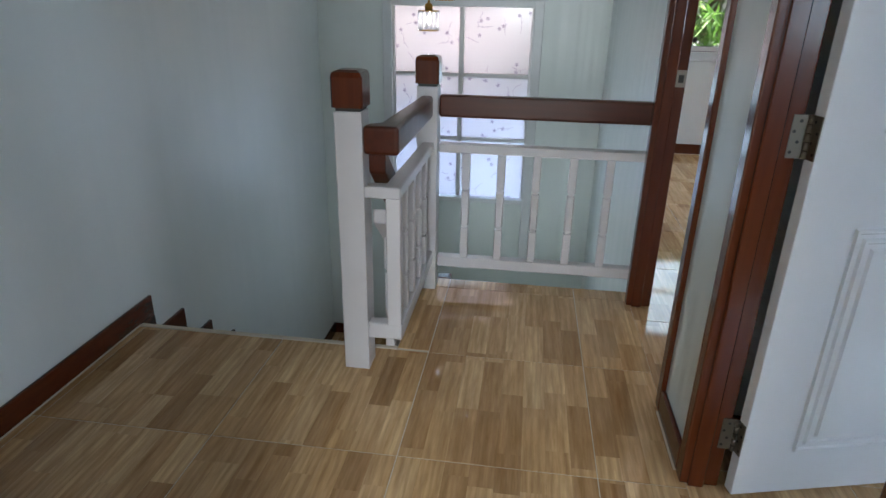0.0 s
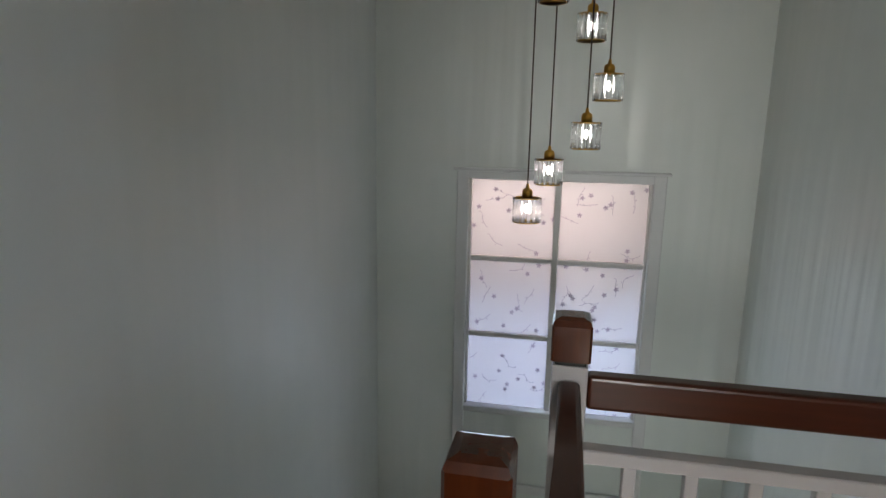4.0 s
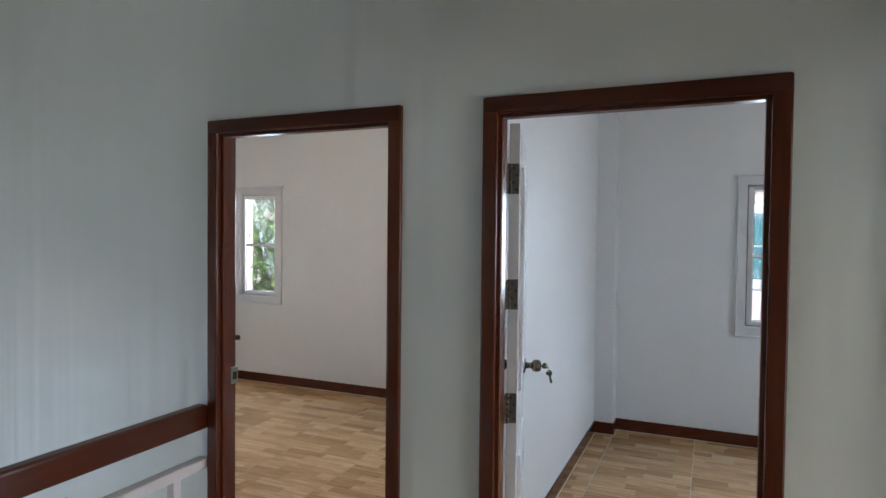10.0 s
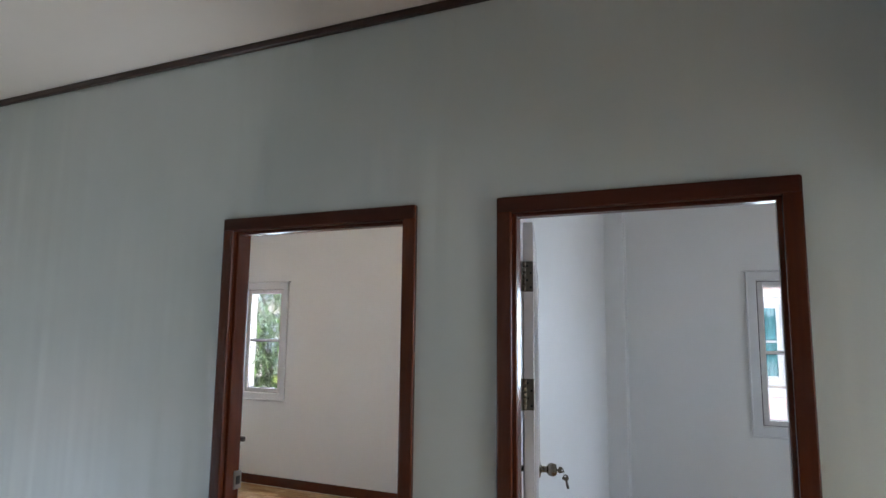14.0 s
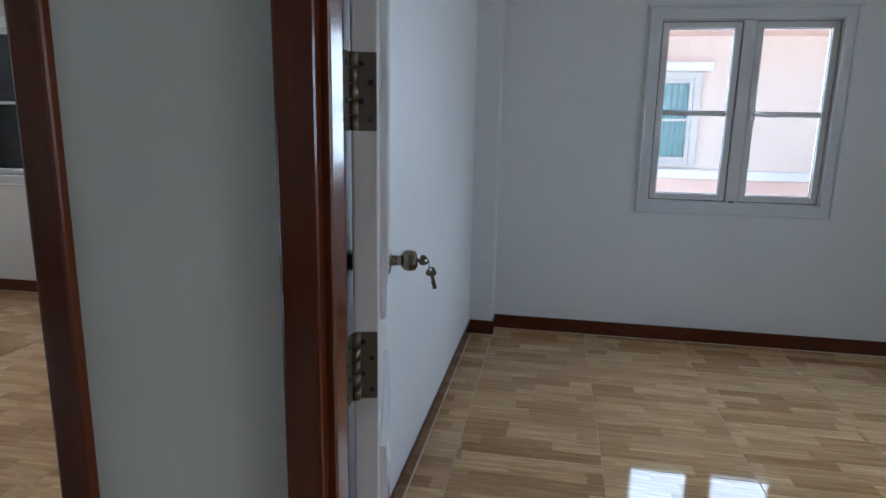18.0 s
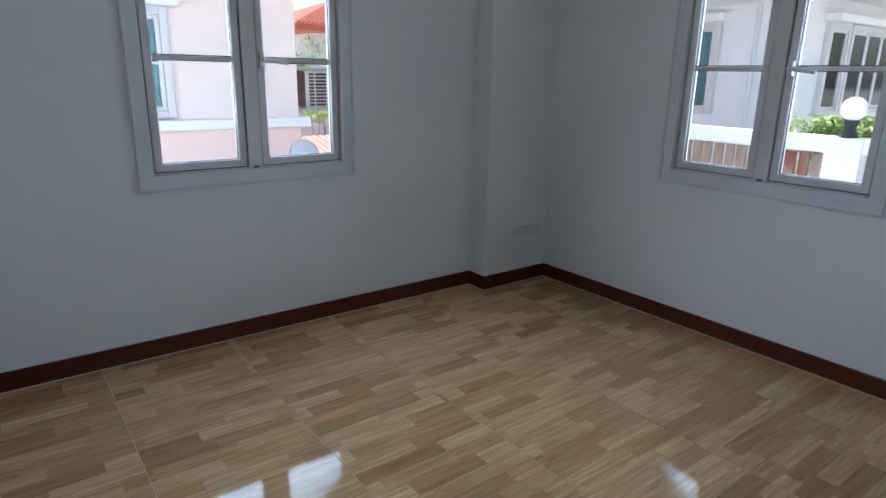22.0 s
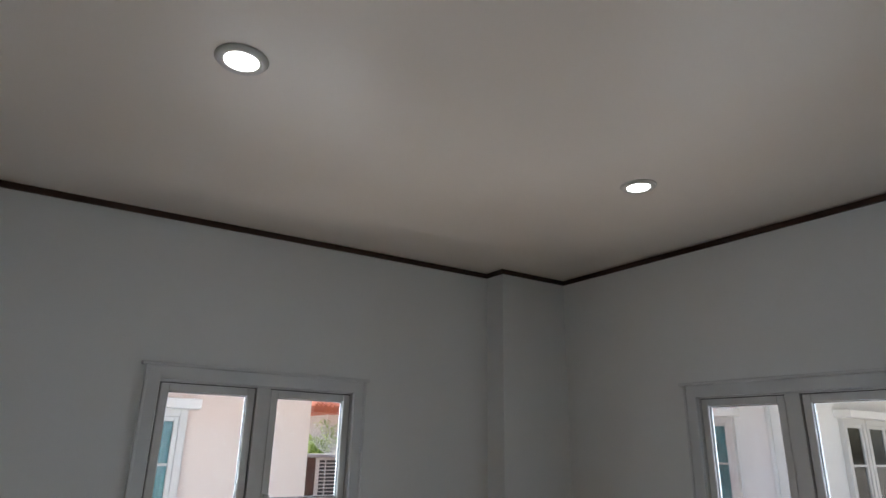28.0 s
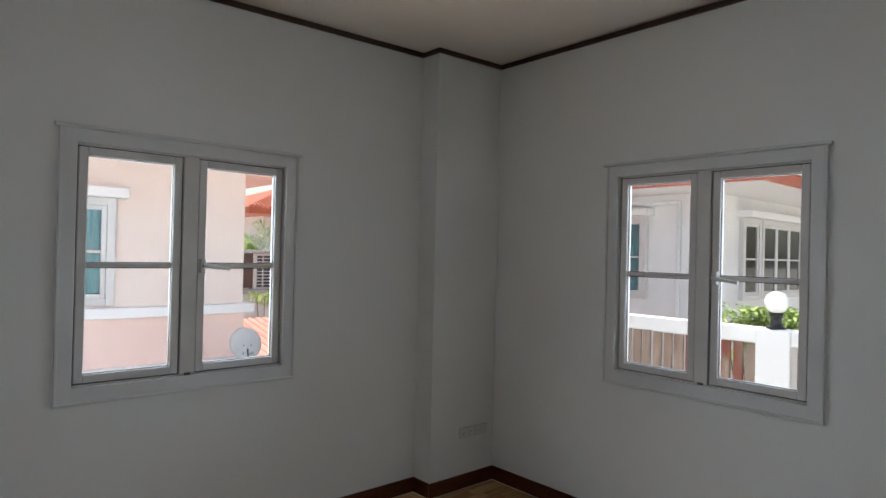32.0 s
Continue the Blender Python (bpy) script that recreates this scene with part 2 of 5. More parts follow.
def glass(name, milk=0.0, clear=(0.93, 0.96, 0.96, 1)):
    m = bpy.data.materials.new(name)
    m.use_nodes = True
    t = m.node_tree
    t.nodes.remove(t.nodes["Principled BSDF"])
    tr, gl, mx, lw = (t.nodes.new(n) for n in ("ShaderNodeBsdfTransparent", "ShaderNodeBsdfGlossy", "ShaderNodeMixShader", "ShaderNodeFresnel"))
    tr.inputs[0].default_value = clear
    gl.inputs["Roughness"].default_value = 0.02
    lw.inputs[0].default_value = 1.45
    t.links.new(lw.outputs[0], mx.inputs[0])
    t.links.new(tr.outputs[0], mx.inputs[1])
    t.links.new(gl.outputs[0], mx.inputs[2])
    out = mx.outputs[0]
    if milk:
        tl, m2 = t.nodes.new("ShaderNodeBsdfTranslucent"), t.nodes.new("ShaderNodeMixShader")
        tl.inputs[0].default_value = (1, 0.98, 0.94, 1)
        m2.inputs[0].default_value = milk
        t.links.new(out, m2.inputs[1])
        t.links.new(tl.outputs[0], m2.inputs[2])
        out = m2.outputs[0]
    t.links.new(out, t.nodes["Material Output"].inputs[0])
    return m


M_GLASS = glass("window_glass")


def frosted(name):
    m = bpy.data.materials.new(name)
    m.use_nodes = True
    t = m.node_tree
    t.nodes.remove(t.nodes["Principled BSDF"])
    names = ("ShaderNodeBsdfTranslucent", "ShaderNodeBsdfDiffuse", "ShaderNodeBsdfTransparent", "ShaderNodeBsdfGlossy")
    tl, df, tp, gl = (t.nodes.new(n) for n in names)
    tl.inputs[0].default_value = (0.30, 0.30, 0.31, 1)
    df.inputs[0].default_value = (0.78, 0.79, 0.82, 1)
    tp.inputs[0].default_value = (0.95, 0.96, 1.0, 1)
    gl.inputs["Roughness"].default_value = 0.15
    out = tl.outputs[0]
    for share_, other in ((0.40, df), (0.16, tp), (0.04, gl)):
        m_ = t.nodes.new("ShaderNodeMixShader")
        m_.inputs[0].default_value = share_
        t.links.new(out, m_.inputs[1])
        t.links.new(other.outputs[0], m_.inputs[2])
        out = m_.outputs[0]
    t.links.new(out, t.nodes["Material Output"].inputs[0])
    return m


M_FROST = frosted("frosted_film_glass")
M_STEEL = Mat("brushed_steel", srgb(150, 145, 138), 0.35, 1.0).m
M_KNOB = Mat("aged_nickel", srgb(128, 120, 108), 0.26, 1.0).m
M_HINGE = Mat("worn_steel", srgb(120, 114, 104), 0.42, 1.0).m
# Near black for shade inside holes and grooves; hinge screws share it.
M_DARK = Mat("dark_gap", srgb(24, 26, 22), 0.6).m
M_BLACK = Mat("black_plastic", srgb(22, 22, 24), 0.4).m
M_PLASTIC = Mat("white_plastic", srgb(206, 206, 203), 0.35).m
M_BRASS = Mat("brushed_brass", srgb(196, 148, 70), 0.3, 1.0).m
M_CORD = Mat("brown_cord", srgb(52, 36, 22), 0.6).m

# ---- mesh helpers ----


def part(name, bm, mat, parent=None, label="", smooth=False):
    me = bpy.data.meshes.new(name)
    bmesh.ops.recalc_face_normals(bm, faces=bm.faces)
    bm.to_mesh(me)
    bm.free()
    if smooth:
        for p in me.polygons:
            p.use_smooth = True
    me.materials.append(mat)
    ob = new(name, me)
    if parent is not None:
        ob.parent = parent
    if label:
        ob["label"] = label
    return ob


def share(name, ob, parent, m):
    """Another object on the same mesh."""
    o = new(name, ob.data)
    o.parent = parent
    o.matrix_basis = m
    return o


def bx(bm, x0, x1, y0, y1, z0, z1, bev=0.0, seg=1):
    m = Matrix.Translation(((x0 + x1) / 2, (y0 + y1) / 2, (z0 + z1) / 2)) @ Matrix.Diagonal((abs(x1 - x0), abs(y1 - y0), abs(z1 - z0), 1))
    r = bmesh.ops.create_cube(bm, size=1.0, matrix=m)
    if bev:
        es = list({e for v in r["verts"] for e in v.link_edges})
        bmesh.ops.bevel(bm, geom=es, offset=bev, segments=seg, affect="EDGES", profile=0.5)
    return bm


def box(x0, x1, y0, y1, z0, z1, bev=0.0, seg=1):
    return bx(bmesh.new(), x0, x1, y0, y1, z0, z1, bev, seg)


def cyl(bm, p, q, r0, r1=None, n=16, caps=True):
    p, q = Vector(p), Vector(q)
    m = Matrix.Translation((p + q) / 2) @ (q - p).to_track_quat("Z", "Y").to_matrix().to_4x4()
    bmesh.ops.create_cone(bm, cap_ends=caps, segments=n, radius1=r0, radius2=r0 if r1 is None else r1, depth=(q - p).length, matrix=m)
    return bm


def ball(bm, c, r, n=16, scale=(1, 1, 1)):
    bmesh.ops.create_uvsphere(bm, u_segments=n, v_segments=max(6, n // 2), radius=r, matrix=Matrix.Translation(c) @ Matrix.Diagonal((*scale, 1)))
    return bm


def lathe(bm, c, profile, n=20, axis="Z"):
    """Turns (radius, height) pairs round an upright axis at c."""
    rings = []
    for r, h in profile:
        ring = []
        for k in range(n):
            a = 2 * math.pi * k / n
            ring.append(bm.verts.new((c[0] + r * math.cos(a), c[1] + r * math.sin(a), c[2] + h)))
        rings.append(ring)
    for a, b in zip(rings, rings[1:]):
        for k in range(n):
            bm.faces.new((a[k], a[(k + 1) % n], b[(k + 1) % n], b[k]))
    for ring in (rings[0], rings[-1]):
        if profile[rings.index(ring)][0] > 1e-5:
            bm.faces.new(ring)
    return bm


def slab(axis, lo, hi, us, vs, holes):
    """A wall of thickness lo..hi on an axis, spanning us and vs, with rectangular holes (u0, u1, v0, v1) cut through."""
    cu = sorted({us[0], us[1], *(h[0] for h in holes), *(h[1] for h in holes)})
    cv = sorted({vs[0], vs[1], *(h[2] for h in holes), *(h[3] for h in holes)})
    cu = [u for u in cu if us[0] <= u <= us[1]]
    cv = [v for v in cv if vs[0] <= v <= vs[1]]
    solid = {}
    for i in range(len(cu) - 1):
        for j in range(len(cv) - 1):
            u, v = (cu[i] + cu[i + 1]) / 2, (cv[j] + cv[j + 1]) / 2
            solid[i, j] = not any(h[0] < u < h[1] and h[2] < v < h[3] for h in holes)
    bm = bmesh.new()
    seen = {}

    def at(w, u, v):
        p = (w, u, v) if axis == "x" else (u, w, v) if axis == "y" else (u, v, w)
        if p not in seen:
            seen[p] = bm.verts.new(p)
        return seen[p]

    for (i, j), s in solid.items():
        if not s:
            continue
        u0, u1, v0, v1 = cu[i], cu[i + 1], cv[j], cv[j + 1]
        for w in (lo, hi):
            bm.faces.new([at(w, u0, v0), at(w, u1, v0), at(w, u1, v1), at(w, u0, v1)])
        for (di, dj), (a, b) in {(-1, 0): ((u0, v0), (u0, v1)), (1, 0): ((u1, v0), (u1, v1)), (0, -1): ((u0, v0), (u1, v0)), (0, 1): ((u0, v1), (u1, v1))}.items():
            if not solid.get((i + di, j + dj), False):
                bm.faces.new([at(lo, *a), at(lo, *b), at(hi, *b), at(hi, *a)])
    return bm


def empty(name, at=(0, 0, 0)):
    ob = new(name)
    ob.location = at
    ob.empty_display_size = 0.1
    return ob


def structure(ob, label, category):
    return tagged(ob, label, category, kind="structure")

# ---- plan ----
XW, XD, XDR, XE = -0.525, 1.58, 1.665, 4.92          # west wall, door wall (corridor and room faces), east wall
YN, YNA, YS, YC = 3.84, 5.14, -2.68, -0.44          # stair window wall, room A north wall, room B south wall, corridor south wall
YPB, YPA = 0.93, 1.04                               # partition between the two rooms
CH, CR = 2.75, 2.855                                # ceiling heights: corridor, rooms
RUN, RISE, EDGE = 0.224, 0.1836, 1.295              # stair tread, riser, top edge
T = 0.12
DOOR_A, DOOR_B = (1.04, 1.892), (-0.107, 0.750)     # outer edges of the two door frames along the wall
DTOP = 2.03
FW = 0.050                                          # face width of a door frame
W1 = (-1.230, -0.094, 0.846, 2.066)                  # casing outlines: along the wall, heights
W2 = (2.741, 3.878, 0.833, 2.078)
WA = (4.190, 4.816, 0.846, 2.068)
WN = (2.20, 3.38, 0.84, 2.068)
WB = (1.675, 2.806, 0.848, 2.066)
CAS = 0.066


def inner(w):
    return (w[0] + CAS, w[1] - CAS, w[2] + CAS, w[3] - CAS)


SW = (0.03, 1.055, -0.16, 1.262)                     # stair window glass field

structure(part("wall_doors", slab("x", XD, XDR, (YS - T, YNA + T), (-0.15, CR + 0.1), [(DOOR_A[0] + 0.02, DOOR_A[1] - 0.02, -0.2, DTOP - 0.02), (DOOR_B[0] + 0.02, DOOR_B[1] - 0.02, -0.2, DTOP - 0.02)]), M_WALL_STREAK), "white painted wall with faint vertical brush streaks", "wall")
structure(part("wall_below_doors", box(XD, XDR, YC, YNA + T, -3.0, -0.15), M_WALL_STREAK), "white painted wall of the stairwell", "wall")
structure(part("wall_east", slab("x", XE, XE + T, (YS - T, YNA + T), (-3.08, CR + 0.1), [inner(W1), inner(WA), inner(WB)]), M_WALL), "plain white painted wall with window openings", "wall")
structure(part("wall_south", slab("y", YS - T, YS, (XDR, XE), (-3.08, CR + 0.1), [inner(W2)]), M_WALL), "plain white painted wall with a window opening", "wall")
structure(part("wall_room_north", slab("y", YNA, YNA + T, (XDR, XE), (-3.08, CR + 0.1), [inner(WN)]), M_WALL), "plain white painted wall with a window opening", "wall")
structure(part("wall_partition", box(XDR, XE, YPB, YPA, -0.1, CR + 0.1), M_WALL), "white painted partition between two empty rooms", "wall")
structure(part("wall_stair_window", slab("y", YN, YN + 0.14, (XW - T, XD), (-3.0, CR + 0.1), [SW]), M_WALL_STREAK), "tall white stairwell wall with brush streaks", "wall")
structure(part("wall_west", box(XW - T, XW, -3.2, YN, -3.0, CR + 0.1), M_WALL_FAINT), "tall white painted wall beside the stairs", "wall")
DC = (0.565, 1.46)
structure(part("wall_corridor_south", slab("y", YC - T, YC, (XW, XD), (-0.15, CR + 0.1), [(DC[0] + 0.02, DC[1] - 0.02, -0.2, DTOP - 0.02)]), M_WALL), "white painted corridor wall with a doorway", "wall")
# Unseen; the opening is added to let in the lamp of room C.
structure(part("wall_back", slab("y", -3.2, -3.08, (XW, XD), (-0.15, CR + 0.1), [(0.5, 1.5, 0.9, 2.1)]), M_WALL), "plain white painted wall behind the corridor", "wall")
structure(part("column_north_east", box(4.76, XE, 0.78, YPB, 0, CR), M_WALL), "white plastered corner column", "column")
structure(part("column_south_east", box(4.76, XE, YS, -2.115, 0, CR), M_WALL), "white plastered corner column", "column")
structure(part("column_room_a", box(4.76, XE, 4.87, YNA, 0, CR), M_WALL), "white plastered corner column", "column")



FALL = 0.021                                        # the boards of room B hang lower towards the partition


def sagging_ceiling():
    """Gypsum boards with a soft swelling along the east wall and a fainter one across."""
    bm = bmesh.new()
    nx, ny = 110, 50
    grid = []
    for i in range(nx + 1):
        x = XDR + (XE - XDR) * i / nx
        row = []
        for j in range(ny + 1):
            y = YS + (YPB - YS) * j / ny
            ends = math.exp(-((y + 0.75) / 1.25) ** 4)
            d = 0.026 * ends * math.exp(-((x - 4.36 - 0.05 * math.sin(y * 1.7)) / 0.19) ** 2)
            d += 0.008 * math.exp(-((y + 2.05 + 0.1 * x - 0.38) / 0.22) ** 2) * math.exp(-((x - 3.7) / 0.8) ** 2)
            d *= min(1, i / 3, j / 3, (nx - i) / 3, (ny - j) / 3)
            row.append(bm.verts.new((x, y, CR - d - FALL * (y - YS))))
        grid.append(row)
    for i in range(nx):
        for j in range(ny):
            bm.faces.new((grid[i][j], grid[i][j + 1], grid[i + 1][j + 1], grid[i + 1][j]))
    rim = [e for e in bm.edges if e.is_boundary]
    top = bmesh.ops.extrude_edge_only(bm, edges=rim)["geom"]
    vs = [v for v in top if isinstance(v, bmesh.types.BMVert)]
    for v in vs:
        v.co.z = CR + 0.09
    bmesh.ops.contextual_create(bm, geom=[e for e in bm.edges if e.is_boundary])
    return bm


structure(part("ceiling_corridor", box(XW, XD, -3.08, YN, CH, CH + 0.1), M_CEIL), "flat white corridor ceiling", "ceiling")
structure(part("ceiling_room_b", sagging_ceiling(), M_CEIL, None, "", True), "flat off-white ceiling of the empty room", "ceiling")
structure(part("ceiling_room_a", box(XDR, XE, YPA, YNA, CR, CR + 0.09), M_CEIL), "flat off-white ceiling of the empty room", "ceiling")
# Unseen slab, added to keep sky and sun out of the rooms.
structure(part("roof_slab", box(XW - 0.9, XE + 1.0, YS - 1.1, YNA + 0.9, CR + 0.1, CR + 0.25), M_CEIL), "unseen flat roof slab added to block sky and sun", "roof")

# ---- floors: slabs with glazed tiles laid on them ----
structure(part("floor_room_b", bx(box(XDR, XE, YS, YPB, -0.15, -0.002), XD - 0.012, XDR, DOOR_B[0], DOOR_B[1], -0.15, -0.002), M_GROUT), "wood-look ceramic tile floor with pale grout", "floor")
structure(part("floor_room_a", bx(box(XDR, XE, YPA, YNA, -0.15, -0.002), XD - 0.012, XDR, DOOR_A[0], DOOR_A[1], -0.15, -0.002), M_GROUT), "wood-look ceramic tile floor with pale grout", "floor")
structure(part("trim_stair_edge", box(XW + 0.017, 0.60, EDGE - 0.012, EDGE + 0.014, -0.018, 0.003, 0.004, 2), M_GROUT), "pale nosing along the stair head", "trim")
fc = bmesh.new()
bx(fc, XW, XD - 0.012, -3.08, EDGE - 0.005, -0.15, -0.002)
bx(fc, 0.60, XD - 0.012, EDGE - 0.005, 1.985, -0.15, -0.002)
structure(part("floor_corridor", fc, M_GROUT), "wood-look ceramic tile floor at the stair head", "floor")

# ---- skirting and cornice ----


def run_along(name, pts, z0, z1, depth, mat, label, cat, bev=0.004):
    """A moulding that follows a wall polyline; room on the left of the way walked."""
    bm = bmesh.new()
    for k, ((ax, ay), (bx_, by_)) in enumerate(zip(pts, pts[1:])):
        d = Vector((bx_ - ax, by_ - ay)).normalized()
        if k + 2 < len(pts):
            e = Vector((pts[k + 2][0] - bx_, pts[k + 2][1] - by_))
            if d.x * e.y - d.y * e.x < 0:      # an outer corner: the board runs on to cover its end
                bx_, by_ = bx_ + d.x * depth, by_ + d.y * depth
        n = Vector((-d.y, d.x)) * depth
        xs, ys = sorted((ax, bx_ + n.x if d.y else bx_)), sorted((ay, by_ + n.y if d.x else by_))
        if d.x:
            ys = sorted((ay, ay + n.y))
            xs = sorted((ax, bx_))
        else:
            xs = sorted((ax, ax + n.x))
            ys = sorted((ay, by_))
        bx(bm, xs[0], xs[1], ys[0], ys[1], z0, z1, bev)
    return structure(part(name, bm, mat), label, cat)


B = 0.014
run_along("baseboard_room_b", [(XE, YPB), (XDR, YPB)], 0, 0.095, B, M_BASE, "glossy red-brown baseboard", "baseboard")
run_along("baseboard_room_b", [(XDR, DOOR_B[0] - 0.01), (XDR, YS)], 0, 0.095, B, M_BASE, "glossy red-brown baseboard", "baseboard")
run_along("baseboard_room_b", [(XDR, YS), (4.76, YS), (4.76, -2.115), (XE, -2.115), (XE, 0.78), (4.76, 0.78), (4.76, YPB)], 0, 0.095, B, M_BASE, "glossy red-brown baseboard", "baseboard")
run_along("baseboard_room_a", [(XDR, YPA), (XE, YPA), (XE, 4.87), (4.76, 4.87), (4.76, YNA), (XDR, YNA), (XDR, DOOR_A[1] + 0.01)], 0, 0.095, B, M_BASE, "glossy red-brown baseboard", "baseboard")
run_along("baseboard_corridor", [(XD, DOOR_B[1] + 0.002), (XD, DOOR_A[0] - 0.002)], 0, 0.09, 0.016, M_BASE, "glossy red-brown baseboard", "baseboard")
run_along("baseboard_corridor", [(XD, YC), (XD, DOOR_B[0] - 0.002)], 0, 0.09, 0.016, M_BASE, "glossy red-brown baseboard", "baseboard")
run_along("baseboard_corridor", [(XW, EDGE + 0.105), (XW, YC), (DC[0], YC)], 0, 0.09, 0.016, M_BASE, "glossy red-brown baseboard", "baseboard")
for nm, pts in (("room_b", [(XE, YPB), (XDR, YPB)]), ("room_b", [(XDR, YS), (4.76, YS), (4.76, -2.115), (XE, -2.115), (XE, 0.78), (4.76, 0.78), (4.76, YPB)]), ("room_a", [(XDR, YPA), (XE, YPA), (XE, 4.87), (4.76, 4.87), (4.76, YNA), (XDR, YNA)])):
    run_along("trim_grout_" + nm, pts, 0, 0.004, B + 0.005, M_GROUT, "pale grout line under the baseboard", "trim", 0.001)
for pts in ([(XD, DOOR_B[1] + 0.002), (XD, DOOR_A[0] - 0.002)], [(XW, EDGE), (XW, YC), (DC[0], YC)]):
    run_along("trim_grout_corridor", pts, 0, 0.004, 0.022, M_GROUT, "pale grout line under the baseboard", "trim", 0.001)
D = 0.022
run_along("trim_cornice_room_b", [(XDR, YPB), (XDR, YS), (4.76, YS), (4.76, -2.115), (XE, -2.115), (XE, 0.78), (4.76, 0.78), (4.76, YPB), (XDR, YPB)], CR - 0.03, CR, D, M_COVE, "thin dark brown ceiling trim", "cornice")
for ob_ in bpy.data.objects:
    if ob_.name.startswith("trim_cornice_room_b"):
        for v in ob_.data.vertices:
            v.co.z -= FALL * (v.co.y - YS)
run_along("trim_cornice_room_a", [(XDR, YPA), (XE, YPA), (XE, 4.87), (4.76, 4.87), (4.76, YNA), (XDR, YNA), (XDR, YPA)], CR - 0.03, CR, D, M_COVE, "thin dark brown ceiling trim", "cornice")
run_along("trim_cornice_corridor", [(XD, YC), (XD, YN), (XW, YN), (XW, YC), (XD, YC)], CH - 0.03, CH, D, M_COVE, "thin dark brown ceiling trim", "cornice")

# ---- stairs down to the half landing ----
stairs = tagged(empty("staircase", (0, EDGE, 0)), "white staircase with wood-look treads going down beside the wall", "staircase")
NT = 7
for k in range(1, NT + 1):
    z = -k * RISE
    y0 = EDGE + (k - 1) * RUN
    tr = part("tread", box(XW, 0.60, y0 - 0.0 - EDGE, y0 + RUN + 0.012 - EDGE, z - 0.03, z, 0.004), M_FLOOR_Y, stairs)
    part("riser", box(XW, 0.60, y0 - EDGE, y0 + 0.012 - EDGE, z, z + RISE - 0.031), M_TRIMWHITE, stairs)
    part("nosing", box(XW + 0.017, 0.605, y0 + RUN - 0.016 - EDGE, y0 + RUN + 0.016 - EDGE, z - 0.016, z + 0.002, 0.004, 2), M_GROUT, stairs, "pale tread nosing")
    # the skirting drops in front of each riser and runs on above the tread
    drop = bx(box(XW, XW + 0.016, y0 - EDGE, y0 + 0.105 - EDGE, z, z + RISE - 0.002, 0.002), XW, XW + 0.0155, y0 + 0.1045 - EDGE, y0 + RUN + 0.105 - EDGE, z, z + 0.095, 0.002)
    part("skirting_tooth", drop, M_BASE, stairs, "brown stepped skirting beside one riser and tread")
yl = EDGE + NT * RUN
zl = -(NT + 1) * RISE
part("riser", box(XW, 0.60, yl - EDGE, yl + 0.012 - EDGE, zl, zl + RISE - 0.031), M_TRIMWHITE, stairs)
under = bmesh.new()
rows_ = []
for x in (0.54, 0.60):
    rows_.append([under.verts.new((x, y, z)) for y, z in [(0.0, -RISE - 0.03), (0.0, -0.45), (yl - EDGE, zl - 0.3), (yl - EDGE, zl - 0.03)]])
under.faces.new(rows_[0]), under.faces.new(rows_[1])
for k in range(4):
    under.faces.new((rows_[0][k], rows_[0][(k + 1) % 4], rows_[1][(k + 1) % 4], rows_[1][k]))
part("stringer", under, M_TRIMWHITE, stairs)
structure(part("floor_landing", box(XW, XD, yl + 0.012, YN, zl - 0.12, zl), M_FLOOR_Y), "wood-look tiled half landing of the stairs", "floor")
structure(part("floor_ground_storey", box(XW, XD, -3.08, yl + 0.012, -3.1, -3.0), M_GROUT), "tiled floor of the storey below", "floor")
run_along("baseboard_landing", [(XD, yl), (XD, YN), (XW, YN), (XW, yl + 0.105)], zl, zl + 0.095, 0.016, M_BASE, "glossy red-brown baseboard of the landing", "baseboard")
structure(part("wall_under_corridor", box(0.60, XD, 1.86, 1.98, -3.0, -0.152), M_WALL_STREAK), "white wall below the corridor edge", "wall")
structure(part("wall_under_stair", box(XW, 0.60, EDGE - 0.14, EDGE - 0.02, -3.0, -0.152), M_WALL), "white wall below the stair head", "wall")

# ---- door frames ----


def door_frame(name, y0, y1, label):
    f = structure(empty(name, (XD, (y0 + y1) / 2, 0)), label, "door frame")
    h = (y1 - y0) / 2
    x0, x1 = -0.016, XDR - XD + 0.006
    for nm, a, b, s in (("jamb", -h, -h + FW, 1), ("jamb", h - FW, h, -1)):
        bm = box(x0, x1, a, b, 0, DTOP, 0.005, 2)
        # door stop on the corridor half, leaving a rebate on the room side
        lo, hi = (b - 0.004, b + 0.012) if s > 0 else (a - 0.012, a + 0.004)
        bx(bm, x0 + 0.022, x1 - 0.042, lo, hi, 0, DTOP - FW + 0.006, 0.003)
        part(nm, bm, M_BROWN_V, f)
    bm = box(x0 - 0.001, x1 + 0.001, -h + 0.002, h - 0.002, DTOP - FW, DTOP + 0.001, 0.005, 2)
    bx(bm, x0 + 0.022, x1 - 0.042, -h + FW, h - FW, DTOP - FW - 0.012, DTOP - FW + 0.004, 0.003)
    part("head", bm, M_BROWN_Y, f)
    return f


frame_a = door_frame("door_1", *DOOR_A, "open doorway with a varnished red-brown wooden frame")
door_frame("door_2", *DOOR_B, "open doorway with a varnished red-brown wooden frame")
frame_c = structure(empty("door_3", ((DC[0] + DC[1]) / 2, YC, 0)), "doorway with a varnished red-brown wooden frame", "door frame")
hc = (DC[1] - DC[0]) / 2
for a, b in ((-hc, -hc + FW), (hc - FW, hc)):
    part("jamb", box(a, b, -T - 0.016, 0.016, 0, DTOP, 0.005, 2), M_BROWN_V, frame_c)
